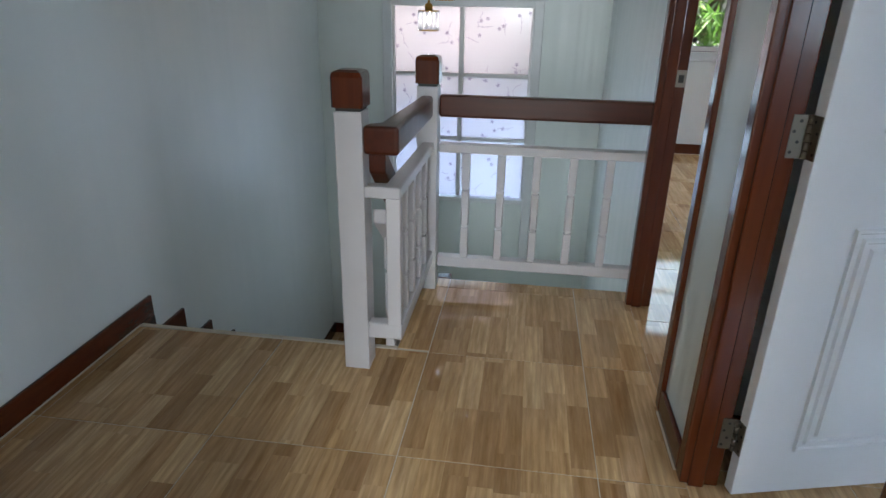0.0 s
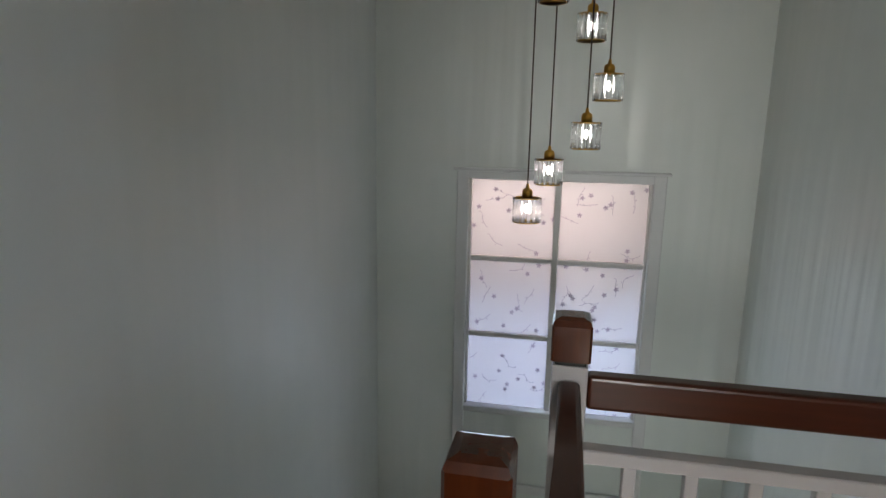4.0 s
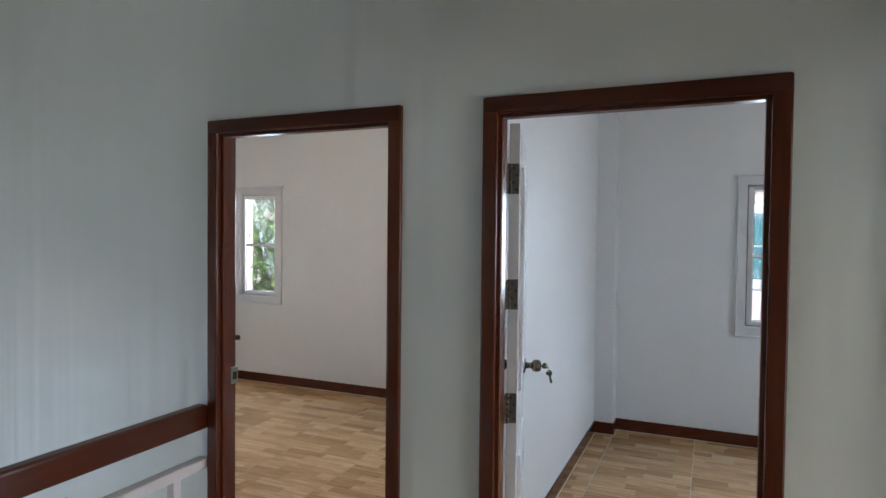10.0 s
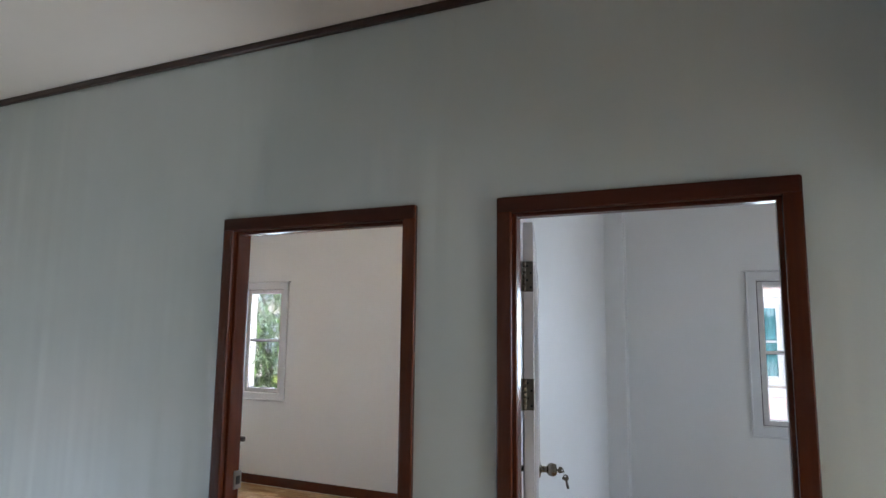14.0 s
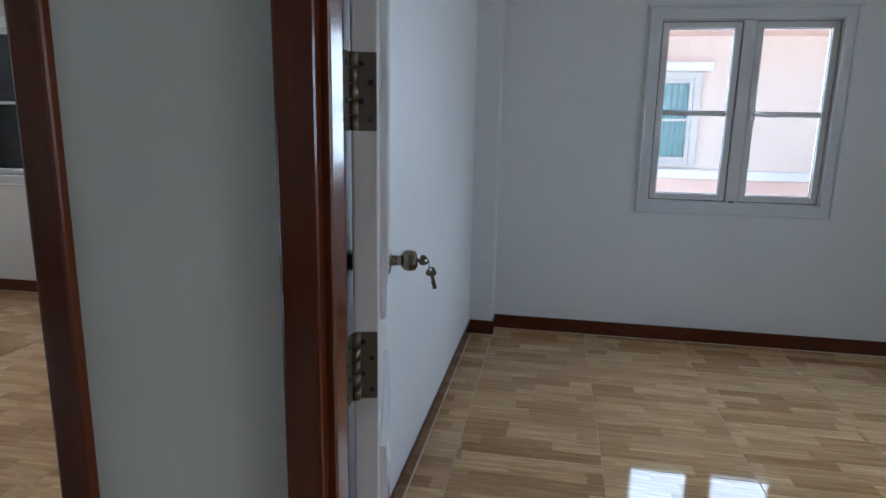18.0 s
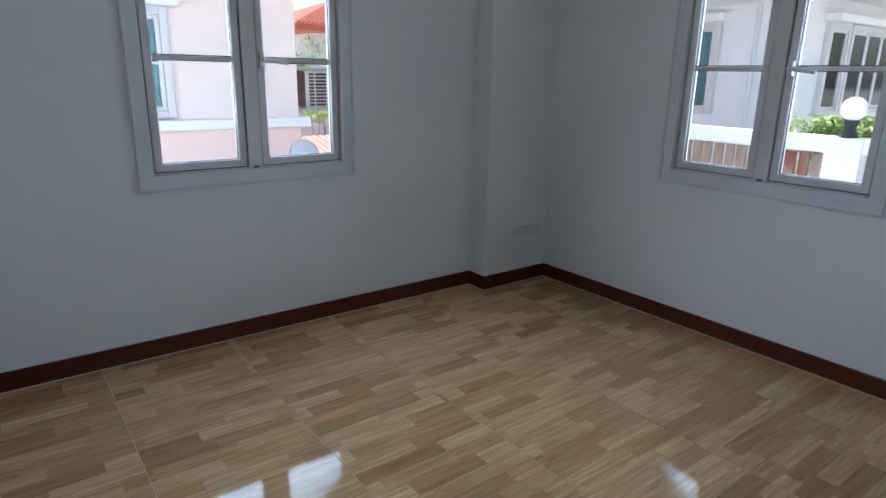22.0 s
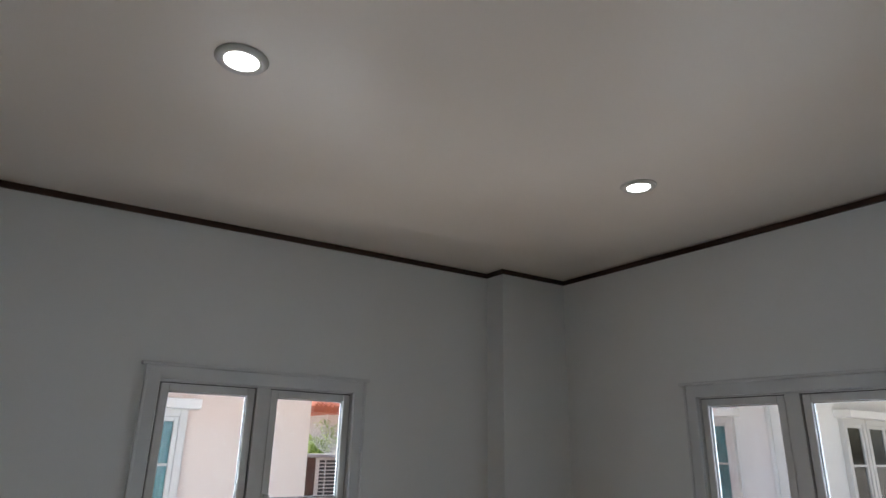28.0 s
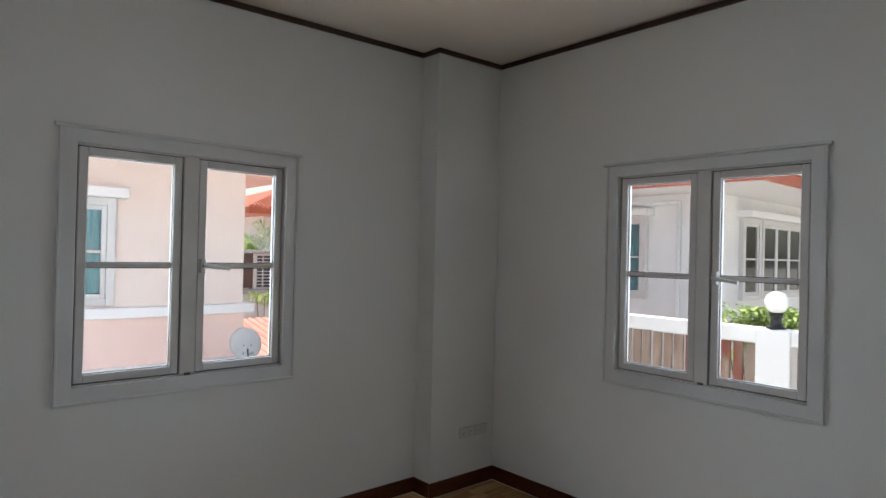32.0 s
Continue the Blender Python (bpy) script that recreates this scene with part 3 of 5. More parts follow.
part("head", box(-hc + 0.002, hc - 0.002, -T - 0.017, 0.017, DTOP - FW, DTOP + 0.001, 0.005, 2), M_BROWN_X, frame_c)

hy = (DOOR_A[1] - DOOR_A[0]) / 2
sp = part("strike_plate", box(0.048, 0.086, hy - FW - 0.016, hy - FW + 0.002, 0.99, 1.055, 0.001), M_STEEL, frame_a, "steel strike plate")
# Solid dark block; the shade of the strike hole is its colour.
part("strike_hole", box(0.056, 0.076, hy - FW - 0.0185, hy - FW - 0.01, 1.008, 1.038), M_DARK, sp)
part("jamb_latch", box(XDR - XD + 0.005, XDR - XD + 0.021, hy - FW - 0.012, hy - FW + 0.01, 1.16, 1.18, 0.004), M_BLACK, frame_a, "small black door catch")

# ---- panelled door leaves ----


def moulding(bm, x0, x1, z0, z1, y, s, w=0.066, d=0.010):
    """A stepped raised-panel moulding on a face at y; s is the way out of the face."""
    n = 0
    rings = [(0.0, 0.0), (0.004, d * 0.7), (0.011, d * 0.7), (0.015, d * 0.15), (0.024, d * 0.15), (0.029, d * 0.8), (0.036, d * 0.8), (0.040, d * 0.3), (0.050, d * 0.3), (0.056, d), (w, d)]
    prev = None
    for off, out in rings:
        a = [bm.verts.new((x, y + s * out, z)) for x, z in ((x0 + off, z0 + off), (x1 - off, z0 + off), (x1 - off, z1 - off), (x0 + off, z1 - off))]
        if prev:
            for k in range(4):
                bm.faces.new((prev[k], prev[(k + 1) % 4], a[(k + 1) % 4], a[k]))
        prev = a
    bm.faces.new(prev)


def door_leaf(name, at, angle, hand, label, width=0.757, keys=True):
    """Origin at the hinge line; the leaf runs along local x and its thickness along local y times hand."""
    d = tagged(empty(name, at), label, "door")
    d.rotation_euler = (0, 0, radians(angle))
    h = DTOP - FW - 0.012
    t = 0.036
    ya, yb = sorted((0, hand * t))
    leaf = part("leaf", box(0.004, width, ya, yb, 0.008, h, 0.003, 2), M_DOORWHITE, d)
    for y, s in ((ya, -1), (yb, 1)):
        for z0, z1 in ((0.15, 0.81), (1.04, 1.84)):
            bm = bmesh.new()
            moulding(bm, 0.155, width - 0.13, z0, z1, y, s)
            part("panel", bm, M_DOORWHITE, d)
    zk = 1.02
    for y, s in ((ya, -1), (yb, 1)):
        out_ = Matrix.Translation((width - 0.06, y, zk)) @ Matrix.Rotation(radians(-90 * s), 4, "X")
        bm = lathe(bmesh.new(), (0, 0, 0), [(0.0, -0.001), (0.036, -0.001), (0.036, 0.004), (0.032, 0.009), (0.017, 0.012), (0.0, 0.012)], 32)
        bmesh.ops.transform(bm, matrix=out_, verts=bm.verts)
        part("rose", bm, M_KNOB, d, "round nickel rose", True)
        bm = lathe(bmesh.new(), (0, 0, 0), [(0.0, 0.010), (0.018, 0.010), (0.013, 0.018), (0.013, 0.034), (0.017, 0.039), (0.0, 0.040)], 24)
        bmesh.ops.transform(bm, matrix=out_, verts=bm.verts)
        part("neck", bm, M_KNOB, d, "", True)
        bm = lathe(bmesh.new(), (0, 0, 0), [(0.004, 0.038), (0.018, 0.038), (0.0245, 0.044), (0.0275, 0.054), (0.0270, 0.064), (0.0235, 0.074), (0.016, 0.0785), (0.009, 0.0785), (0.0085, 0.076), (0.002, 0.076)], 60)
        for v in bm.verts:
            r = math.hypot(v.co.x, v.co.y)
            if r > 0.02:        # shallow flutes round the barrel
                g_ = 1 - 0.035 * (0.5 + 0.5 * math.cos(12 * math.atan2(v.co.y, v.co.x)))
                v.co.x, v.co.y = v.co.x * g_, v.co.y * g_
        bmesh.ops.transform(bm, matrix=out_, verts=bm.verts)
        part("knob", bm, M_KNOB, d, "fluted nickel door knob", True)
        if keys and s < 0:
            def key_blade(yc, zc, tilt, label):
                """A flat key: pierced round bow above, blade with cuts below; turned in its own plane."""
                kb = bmesh.new()
                n = 20
                rings = []
                for x_ in (-0.0011, 0.0011):
                    outer, hole = [], []
                    for q in range(n):
                        a_ = 2 * math.pi * q / n
                        wob = 1 + 0.10 * math.cos(3 * a_ + 0.5)
                        outer.append(kb.verts.new((x_, 0.0135 * wob * math.cos(a_), 0.0125 * wob * math.sin(a_))))
                        hole.append(kb.verts.new((x_, 0.0035 * math.cos(a_), 0.0065 + 0.0035 * math.sin(a_))))
                    rings.append((outer, hole))
                (o0, h0), (o1, h1) = rings
                for q in range(n):
                    r_ = (q + 1) % n
                    for f_ in ((o0[q], o0[r_], h0[r_], h0[q]), (o1[q], o1[r_], h1[r_], h1[q]), (o0[q], o0[r_], o1[r_], o1[q]), (h0[q], h0[r_], h1[r_], h1[q])):
                        kb.faces.new(f_)
                bx(kb, -0.0012, 0.0012, -0.0045, 0.0045, -0.046, -0.010, 0.0004)
                for zz in (-0.045, -0.037, -0.030):
                    bx(kb, -0.0011, 0.0011, 0.0044, 0.0066, zz, zz + 0.004)
                bmesh.ops.transform(kb, matrix=Matrix.Translation((width - 0.06, yc, zc)) @ Matrix.Rotation(radians(tilt), 4, "X"), verts=kb.verts)
                part("key", kb, M_HINGE, d, label)
            yk = y - 0.098
            key_blade(yk + 0.004, zk, 90, "worn steel key in the lock")
            key_blade(yk - 0.016, zk - 0.030, -14, "spare steel key hanging from a ring")
            bm = bmesh.new()
            for q in range(14):
                a, b = 2 * math.pi * q / 14, 2 * math.pi * (q + 1) / 14
                cyl(bm, (width - 0.06 + 0.004 * math.cos(a), yk - 0.010, zk - 0.014 + 0.011 * math.sin(a)), (width - 0.06 + 0.004 * math.cos(b), yk - 0.010, zk - 0.014 + 0.011 * math.sin(b)), 0.0011, 0.0011, 6)
            part("key_ring", bm, M_KNOB, d)
    bm = box(width - 0.001, width + 0.0025, (ya + yb) / 2 - 0.012, (ya + yb) / 2 + 0.012, zk - 0.03, zk + 0.03)
    part("latch_plate", bm, M_STEEL, d)
    for z in (1.785, 1.402, 1.022, 0.19):
        hg = bmesh.new()
        for k in range(5):
            cyl(hg, (-0.002, hand * 0.004, z - 0.05 + 0.02 * k + 0.0008), (-0.002, hand * 0.004, z - 0.05 + 0.02 * (k + 1) - 0.0008), 0.0065, 0.0065, 12)
        hinge = part("hinge", hg, M_HINGE, d, "worn steel butt hinge", True)
        y0, y1 = sorted((hand * 0.002, hand * 0.034))
        pl = box(0.0015, 0.0045, y0, y1, z - 0.05, z + 0.05, 0.0006)
        plate = part("hinge_plate", pl, M_HINGE, hinge)
        for k, zz in enumerate((-0.036, -0.012, 0.012, 0.036)):
            sc = bmesh.new()
            yy = hand * (0.014 if k % 2 else 0.026)
            cyl(sc, (0.0018, yy, z + zz), (0.0004, yy, z + zz), 0.004, 0.0032, 10)
            part("screw", sc, M_DARK, hinge)
        jp = bmesh.new()
        y0, y1 = sorted((hand * 0.001, -hand * 0.0030))
        bx(jp, -0.038, -0.006, y0, y1, z - 0.05, z + 0.05, 0.0006)
        turn = Matrix.Rotation(radians(-angle), 3, "Z")
        bmesh.ops.rotate(jp, verts=jp.verts, cent=(0, 0, 0), matrix=turn)
        part("jamb_plate", jp, M_HINGE, hinge)
        for k, zz in enumerate((-0.036, -0.012, 0.012, 0.036)):
            sc = bmesh.new()
            xx = -0.02 if k % 2 else -0.031
            cyl(sc, (xx, hand * 0.0016, z + zz), (xx, -hand * 0.001, z + zz), 0.004, 0.004, 10)
            bmesh.ops.rotate(sc, verts=sc.verts, cent=(0, 0, 0), matrix=turn)
            part("screw", sc, M_DARK, hinge)
    return d


door_leaf("open_door", (1.684, 0.698, 0), 14.5, -1, "open white panelled door with a steel knob and hanging keys")
door_leaf("open_door", (1.684, 1.092, 0), -1.5, 1, "open white panelled door folded back to the partition", keys=False)

# ---- windows ----


def seal_ring(x0, x1, z0, z1, t, y0, y1):
    bm = bmesh.new()
    bx(bm, x0, x0 + t, y0, y1, z0, z1)
    bx(bm, x1 - t, x1, y0, y1, z0, z1)
    bx(bm, x0 + t, x1 - t, y0, y1, z0, z0 + t)
    bx(bm, x0 + t, x1 - t, y0, y1, z1 - t, z1)
    return bm


def window(name, place, width, z0, z1, sashes, label, handle=True):
    """Local x runs along the inside of the wall, y out through it, z up. place maps it to the world."""
    w = structure(empty(name), label, "window")
    w.matrix_world = place
    hw = width / 2
    c = CAS
    bm = bmesh.new()
    k = c + 0.002
    bx(bm, -hw, -hw + k, -0.012, 0.012, z0, z1, 0.003, 2)
    bx(bm, hw - k, hw, -0.012, 0.012, z0, z1, 0.003, 2)
    bx(bm, -hw + k - 0.006, hw - k + 0.006, -0.0115, 0.012, z1 - k, z1 - 0.0005, 0.003, 2)
    bx(bm, -hw + k - 0.006, hw - k + 0.006, -0.0115, 0.012, z0 + 0.0005, z0 + k, 0.003, 2)
    # a bead round the outer edge
    bx(bm, -hw - 0.002, -hw + 0.012, -0.022, 0.0, z0 + 0.001, z1 - 0.001, 0.005, 3)
    bx(bm, hw - 0.012, hw + 0.002, -0.022, 0.0, z0 + 0.001, z1 - 0.001, 0.005, 3)
    part("casing", bm, M_TRIMWHITE, w, "white painted timber surround")
    part("head_moulding", box(-hw - 0.022, hw + 0.018, -0.032, 0.004, z1 - 0.006, z1 + 0.010, 0.005, 2), M_TRIMWHITE, w)
    part("sill_moulding", box(-hw - 0.004, hw + 0.004, -0.024, 0.004, z0 - 0.008, z0 + 0.006, 0.004, 2), M_TRIMWHITE, w)
    a0, a1, b0, b1 = -hw + c + 0.002, hw - c - 0.002, z0 + c + 0.002, z1 - c - 0.002
    fr = bmesh.new()
    f = 0.006
    bx(fr, a0, a0 + f, 0.012, 0.075, b0, b1, 0.002)
    bx(fr, a1 - f, a1, 0.012, 0.075, b0, b1, 0.002)
    bx(fr, a0 + f, a1 - f, 0.0125, 0.0745, b1 - f, b1, 0.002)
    bx(fr, a0 + f, a1 - f, 0.0125, 0.0745, b0, b0 + f, 0.002)
    part("window_frame", fr, M_UPVC, w)
    edges = [(a0 + f, a1 - f)]
    if sashes == 2:
        m = 0.036
        part("mullion", box(-m, m, 0.008, 0.072, b0 + f, b1 - f, 0.002), M_UPVC, w)
        edges = [(a0 + f, -m), (m, a1 - f)]
        part("mullion_catch", box(-0.014, 0.014, 0.0, 0.01, b0 + f - 0.004, b0 + f + 0.008, 0.001), M_HINGE, w)
    for k, (x0, x1) in enumerate(edges):
        s = 0.038
        zb, zt = b0 + f + 0.001, b1 - f - 0.001
        # Black backing ring: puts the dark of the sash gap into colour.
        part("gap_seal", seal_ring(x0, x1, zb, zt, 0.007, 0.030, 0.056), M_BLACK, w, "black seal ring, set in to darken the sash gap")
        x0, x1, zb, zt = x0 + 0.0055, x1 - 0.0055, zb + 0.0045, zt - 0.0045
        sb = bmesh.new()
        bx(sb, x0, x0 + s, 0.018, 0.062, zb, zt, 0.003)
        bx(sb, x1 - s, x1, 0.018, 0.062, zb, zt, 0.003)
        bx(sb, x0 + s, x1 - s, 0.0185, 0.0615, zt - s, zt, 0.003)
        bx(sb, x0 + s, x1 - s, 0.0185, 0.0615, zb, zb + s, 0.003)
        sash = part("sash", sb, M_UPVC, w)
        zm = (zb + zt) / 2
        part("glazing_bar", box(x0 + s - 0.002, x1 - s + 0.002, 0.03, 0.05, zm - 0.011, zm + 0.011, 0.002), M_UPVC, sash)
        for za, zc in ((zb + s, zm - 0.011), (zm + 0.011, zt - s)):
            p = part("pane", box(x0 + s - 0.003, x1 - s + 0.003, 0.038, 0.042, za - 0.003, zc + 0.003), M_GLASS, sash)
            p.visible_shadow = False
            part("glazing_seal", seal_ring(x0 + s - 0.001, x1 - s + 0.001, za, zc, 0.004, 0.034, 0.046), M_BLACK, sash, "black glazing seal")
    if handle and sashes == 2:
        zh = (z0 + z1) / 2
        hb = box(0.05, 0.078, -0.004, 0.02, zh - 0.035, zh + 0.035, 0.004, 2)
        hd = part("handle", hb, M_UPVC, w, "white casement handle")
        lv = bmesh.new()
        bx(lv, 0.056, 0.195, -0.03, -0.016, zh - 0.009, zh + 0.009, 0.004, 2)
        bmesh.ops.rotate(lv, verts=lv.verts, cent=(0.064, -0.02, zh), matrix=Matrix.Rotation(radians(8), 3, "Y"))
        bx(lv, 0.056, 0.072, -0.022, 0.0, zh - 0.008, zh + 0.008, 0.002)
        part("lever", lv, M_UPVC, hd)
    return w


def wall_place(x, y, turn):
    return Matrix.Translation((x, y, 0)) @ Matrix.Rotation(radians(turn), 4, "Z")


window("window_1", wall_place(XE, (W1[0] + W1[1]) / 2, -90), W1[1] - W1[0], W1[2], W1[3], 2, "white double casement window with one bar a sash")
window("window_2", wall_place((W2[0] + W2[1]) / 2, YS, 180), W2[1] - W2[0], W2[2], W2[3], 2, "white double casement window with one bar a sash")
window("window_3", wall_place(XE, (WA[0] + WA[1]) / 2, -90), WA[1] - WA[0], WA[2], WA[3], 1, "narrow white casement window with one bar")
window("window_4", wall_place((WN[0] + WN[1]) / 2, YNA, 0), WN[1] - WN[0], WN[2], WN[3], 2, "white double casement window towards the trees")

window("window_6", wall_place(XE, (WB[0] + WB[1]) / 2, -90), WB[1] - WB[0], WB[2], WB[3], 2, "white double casement window with one bar a sash")

# stair window: six frosted panes in a surround that runs on down the wall
win5 = structure(empty("window_5", ((SW[0] + SW[1]) / 2, YN, 0)), "tall fixed window of six frosted panes with printed blossom sprigs", "window")
hw = (SW[1] - SW[0]) / 2
c5 = 0.065
ZB5 = -0.70
cas = bmesh.new()
bx(cas, -hw - c5, -hw + 0.004, -0.022, 0.01, ZB5, SW[3] + 0.045, 0.005)
bx(cas, hw - 0.004, hw + c5, -0.022, 0.01, ZB5, SW[3] + 0.045, 0.005)
bx(cas, -hw, hw, -0.0215, 0.01, SW[3] - 0.004, SW[3] + 0.044, 0.005)
bx(cas, -hw, hw, -0.0215, 0.01, ZB5 + 0.001, ZB5 + 0.06, 0.005)
part("surround", cas, M_TRIMWHITE, win5, "white moulded surround")
part("head_moulding", box(-hw - c5 - 0.02, hw + c5 + 0.02, -0.032, 0.004, SW[3] + 0.043, SW[3] + 0.06, 0.005), M_TRIMWHITE, win5)
part("sill", box(-hw - 0.002, hw + 0.002, -0.018, 0.05, SW[2] - 0.02, SW[2] + 0.018, 0.005), M_TRIMWHITE, win5)
fr = bmesh.new()
for x0, x1 in ((-hw, -hw + 0.018), (hw - 0.018, hw), (-0.017, 0.017)):
    bx(fr, x0, x1, 0.02, 0.07, SW[2], SW[3], 0.003)
part("window_frame", fr, M_UPVC, win5)
zr = [SW[2], SW[2] + (SW[3] - SW[2]) / 3, SW[2] + 2 * (SW[3] - SW[2]) / 3, SW[3]]
for z in zr[1:3]:
    part("glazing_bar", box(-hw + 0.018, hw - 0.018, 0.024, 0.066, z - 0.014, z + 0.014, 0.003), M_UPVC, win5)
for i, (x0, x1) in enumerate(((-hw + 0.018, -0.017), (0.017, hw - 0.018))):
    for j in range(3):
        part("pane", box(x0 - 0.003, x1 + 0.003, 0.045, 0.05, zr[j] + 0.004, zr[j + 1] - 0.004), M_FROST, win5, "frosted glass pane")

# blossom sprigs printed on the film of each pane
M_PRINT = Mat("grey_print", srgb(116, 110, 126), 0.7).m
rng5 = random.Random(21)


def sprig(bm, x, z, ang, y):
    """A branch with small leaves and three or four five-petalled blossoms."""
    def disc(cx, cz, rx, rz, a, n=7):
        vs = []
        for q in range(n):
            t = 2 * math.pi * q / n
            u, w = rx * math.cos(t), rz * math.sin(t)
            vs.append(bm.verts.new((cx + u * math.cos(a) - w * math.sin(a), y, cz + u * math.sin(a) + w * math.cos(a))))
        bm.faces.new(vs)
    px, pz, a = x, z, ang
    for k in range(6):
        nx, nz = px + 0.018 * math.cos(a), pz + 0.018 * math.sin(a)
        disc((px + nx) / 2, (pz + nz) / 2, 0.0098, 0.0016, a, 6)
        if k % 2:
            e = a + (1.0 if k % 4 == 1 else -1.0)
            disc(nx + 0.008 * math.cos(e), nz + 0.008 * math.sin(e), 0.0075, 0.0019, e, 6)
        px, pz, a = nx, nz, a + rng5.uniform(-0.5, 0.5)
    for k in range(rng5.choice((1, 2, 2))):
        fx, fz = px + rng5.uniform(-0.10, 0.10), pz + rng5.uniform(-0.08, 0.08)
        o = rng5.uniform(0, 1)
        for q in range(5):
            t = o + 2 * math.pi * q / 5
            disc(fx + 0.0085 * math.cos(t), fz + 0.0085 * math.sin(t), 0.0078, 0.0036, t, 7)


for i in range(2):
    for j in range(3):
        bm = bmesh.new()
        x0 = (-hw + 0.03) if i == 0 else 0.03
        for sx, sz in ((0.07, 0.33), (0.22, 0.38), (0.38, 0.34), (0.10, 0.20), (0.30, 0.24), (0.14, 0.08), (0.36, 0.10)):
            sprig(bm, x0 + sx + rng5.uniform(-0.04, 0.04), zr[j] + sz + rng5.uniform(-0.05, 0.05), rng5.uniform(0, 6.28), 0.0442)
        part("blossom_print", bm, M_PRINT, win5, "grey printed blossom sprigs")

# ---- balustrade at the stair head ----
bal = tagged(empty("balustrade", (0.53, 1.18, 0)), "white turned balustrade with red-brown handrail and newel caps", "balustrade")
OX, OY = 0.53, 1.18


def newel(x0, x1, y0, y1, zc, zt, zb=0.0):
    x0, x1, y0, y1 = x0 - OX, x1 - OX, y0 - OY, y1 - OY
    post = part("newel_post", box(x0 + 0.002, x1 - 0.002, y0 + 0.002, y1 - 0.002, zb, zc - 0.012, 0.004, 2), M_RAIL, bal)
    # Groove under the cap: its shade is put in as a dark neck.
    part("cap_neck", box(x0 + 0.008, x1 - 0.008, y0 + 0.008, y1 - 0.008, zc - 0.014, zc + 0.004), M_DARK, bal)
    bm = box(x0 - 0.003, x1 + 0.003, y0 - 0.003, y1 + 0.003, zc, zt)
    top = [e for e in bm.edges if all(v.co.z > zt - 1e-4 for v in e.verts)]
    bmesh.ops.bevel(bm, geom=top, offset=0.022, segments=2, affect="EDGES", profile=0.5)
    up = [e for e in bm.edges if abs(e.verts[0].co.z - e.verts[1].co.z) > 0.05]
    bmesh.ops.bevel(bm, geom=up, offset=0.006, segments=1, affect="EDGES", profile=0.5)
    part("newel_cap", bm, M_BROWN_V, bal, "red-brown wooden cap")


newel(0.432, 0.530, 1.125, 1.223, 0.972, 1.088)
newel(0.572, 0.668, 1.852, 1.948, 0.966, 1.082, -0.3)


def turned_rail(x0, xi, x1, y0, yj, y1, z0, z1, bev, seg):
    """A rail along y that turns to the newel with a short return piece."""
    bm = bmesh.new()
    plan = [(x0, y0), (x1, y0), (x1, y1), (xi, y1), (xi, yj), (x0, yj)]
    lo, hi = ([bm.verts.new((x - OX, y - OY, z)) for x, y in plan] for z in (z0, z1))
    bm.faces.new(lo[::-1])
    bm.faces.new(hi)
    for k in range(6):
        bm.faces.new((lo[k], lo[(k + 1) % 6], hi[(k + 1) % 6], hi[k]))
    bmesh.ops.bevel(bm, geom=list(bm.edges), offset=bev, segments=seg, affect="EDGES", profile=0.5)
    return bm


part("handrail", turned_rail(0.529, 0.592, 0.648, 1.122, 1.180, 1.853, 0.823, 0.918, 0.013, 3), M_BROWN_Y, bal, "red-brown wooden handrail")
part("handrail", box(0.667 - OX, 1.579 - OX, 1.8935 - OY, 1.947 - OY, 0.820, 0.916, 0.012, 3), M_BROWN_X, bal, "red-brown wooden handrail")


def baluster(x, y, z0, z1, w=0.036):
    """A square stick with two turned notches."""
    bm = bmesh.new()
    x, y, h = x - OX, y - OY, w / 2
    za, zb = z0 + (z1 - z0) * 0.30, z0 + (z1 - z0) * 0.66
    bx(bm, x - h, x + h, y - h, y + h, z0, za - 0.004, 0.003)
    bx(bm, x - h, x + h, y - h, y + h, za + 0.006, zb - 0.006, 0.006)
    bx(bm, x - h, x + h, y - h, y + h, zb + 0.006, z1, 0.003)
    bx(bm, x - h + 0.007, x + h - 0.007, y - h + 0.007, y + h - 0.007, za - 0.008, zb + 0.008)
    part("baluster", bm, M_RAIL, bal)


for x in (0.793, 0.952, 1.111, 1.270, 1.429):
    baluster(x, 1.92, 0.157, 0.667)
part("top_rail", box(0.667 - OX, 1.579 - OX, 1.8945 - OY, 1.9455 - OY, 0.662, 0.703, 0.004), M_RAIL, bal)
part("bottom_rail", box(0.667 - OX, 1.579 - OX, 1.8945 - OY, 1.9455 - OY, 0.107, 0.158, 0.004), M_RAIL, bal)
for y in (1.285, 1.425, 1.565, 1.705):
    baluster(0.628, y, 0.195, 0.675, 0.036)
part("end_stile", box(0.600 - OX, 0.650 - OX, 1.128 - OY, 1.172 - OY, 0.14, 0.676, 0.003), M_RAIL, bal)
part("top_rail", turned_rail(0.529, 0.600, 0.652, 1.124, 1.176, 1.853, 0.676, 0.716, 0.004, 1), M_RAIL, bal)
part("bottom_rail", turned_rail(0.529, 0.603, 0.653, 1.127, 1.174, 1.853, 0.138, 0.20, 0.004, 1), M_RAIL, bal)

# sloping rail beside the flight
slope = -RISE / RUN


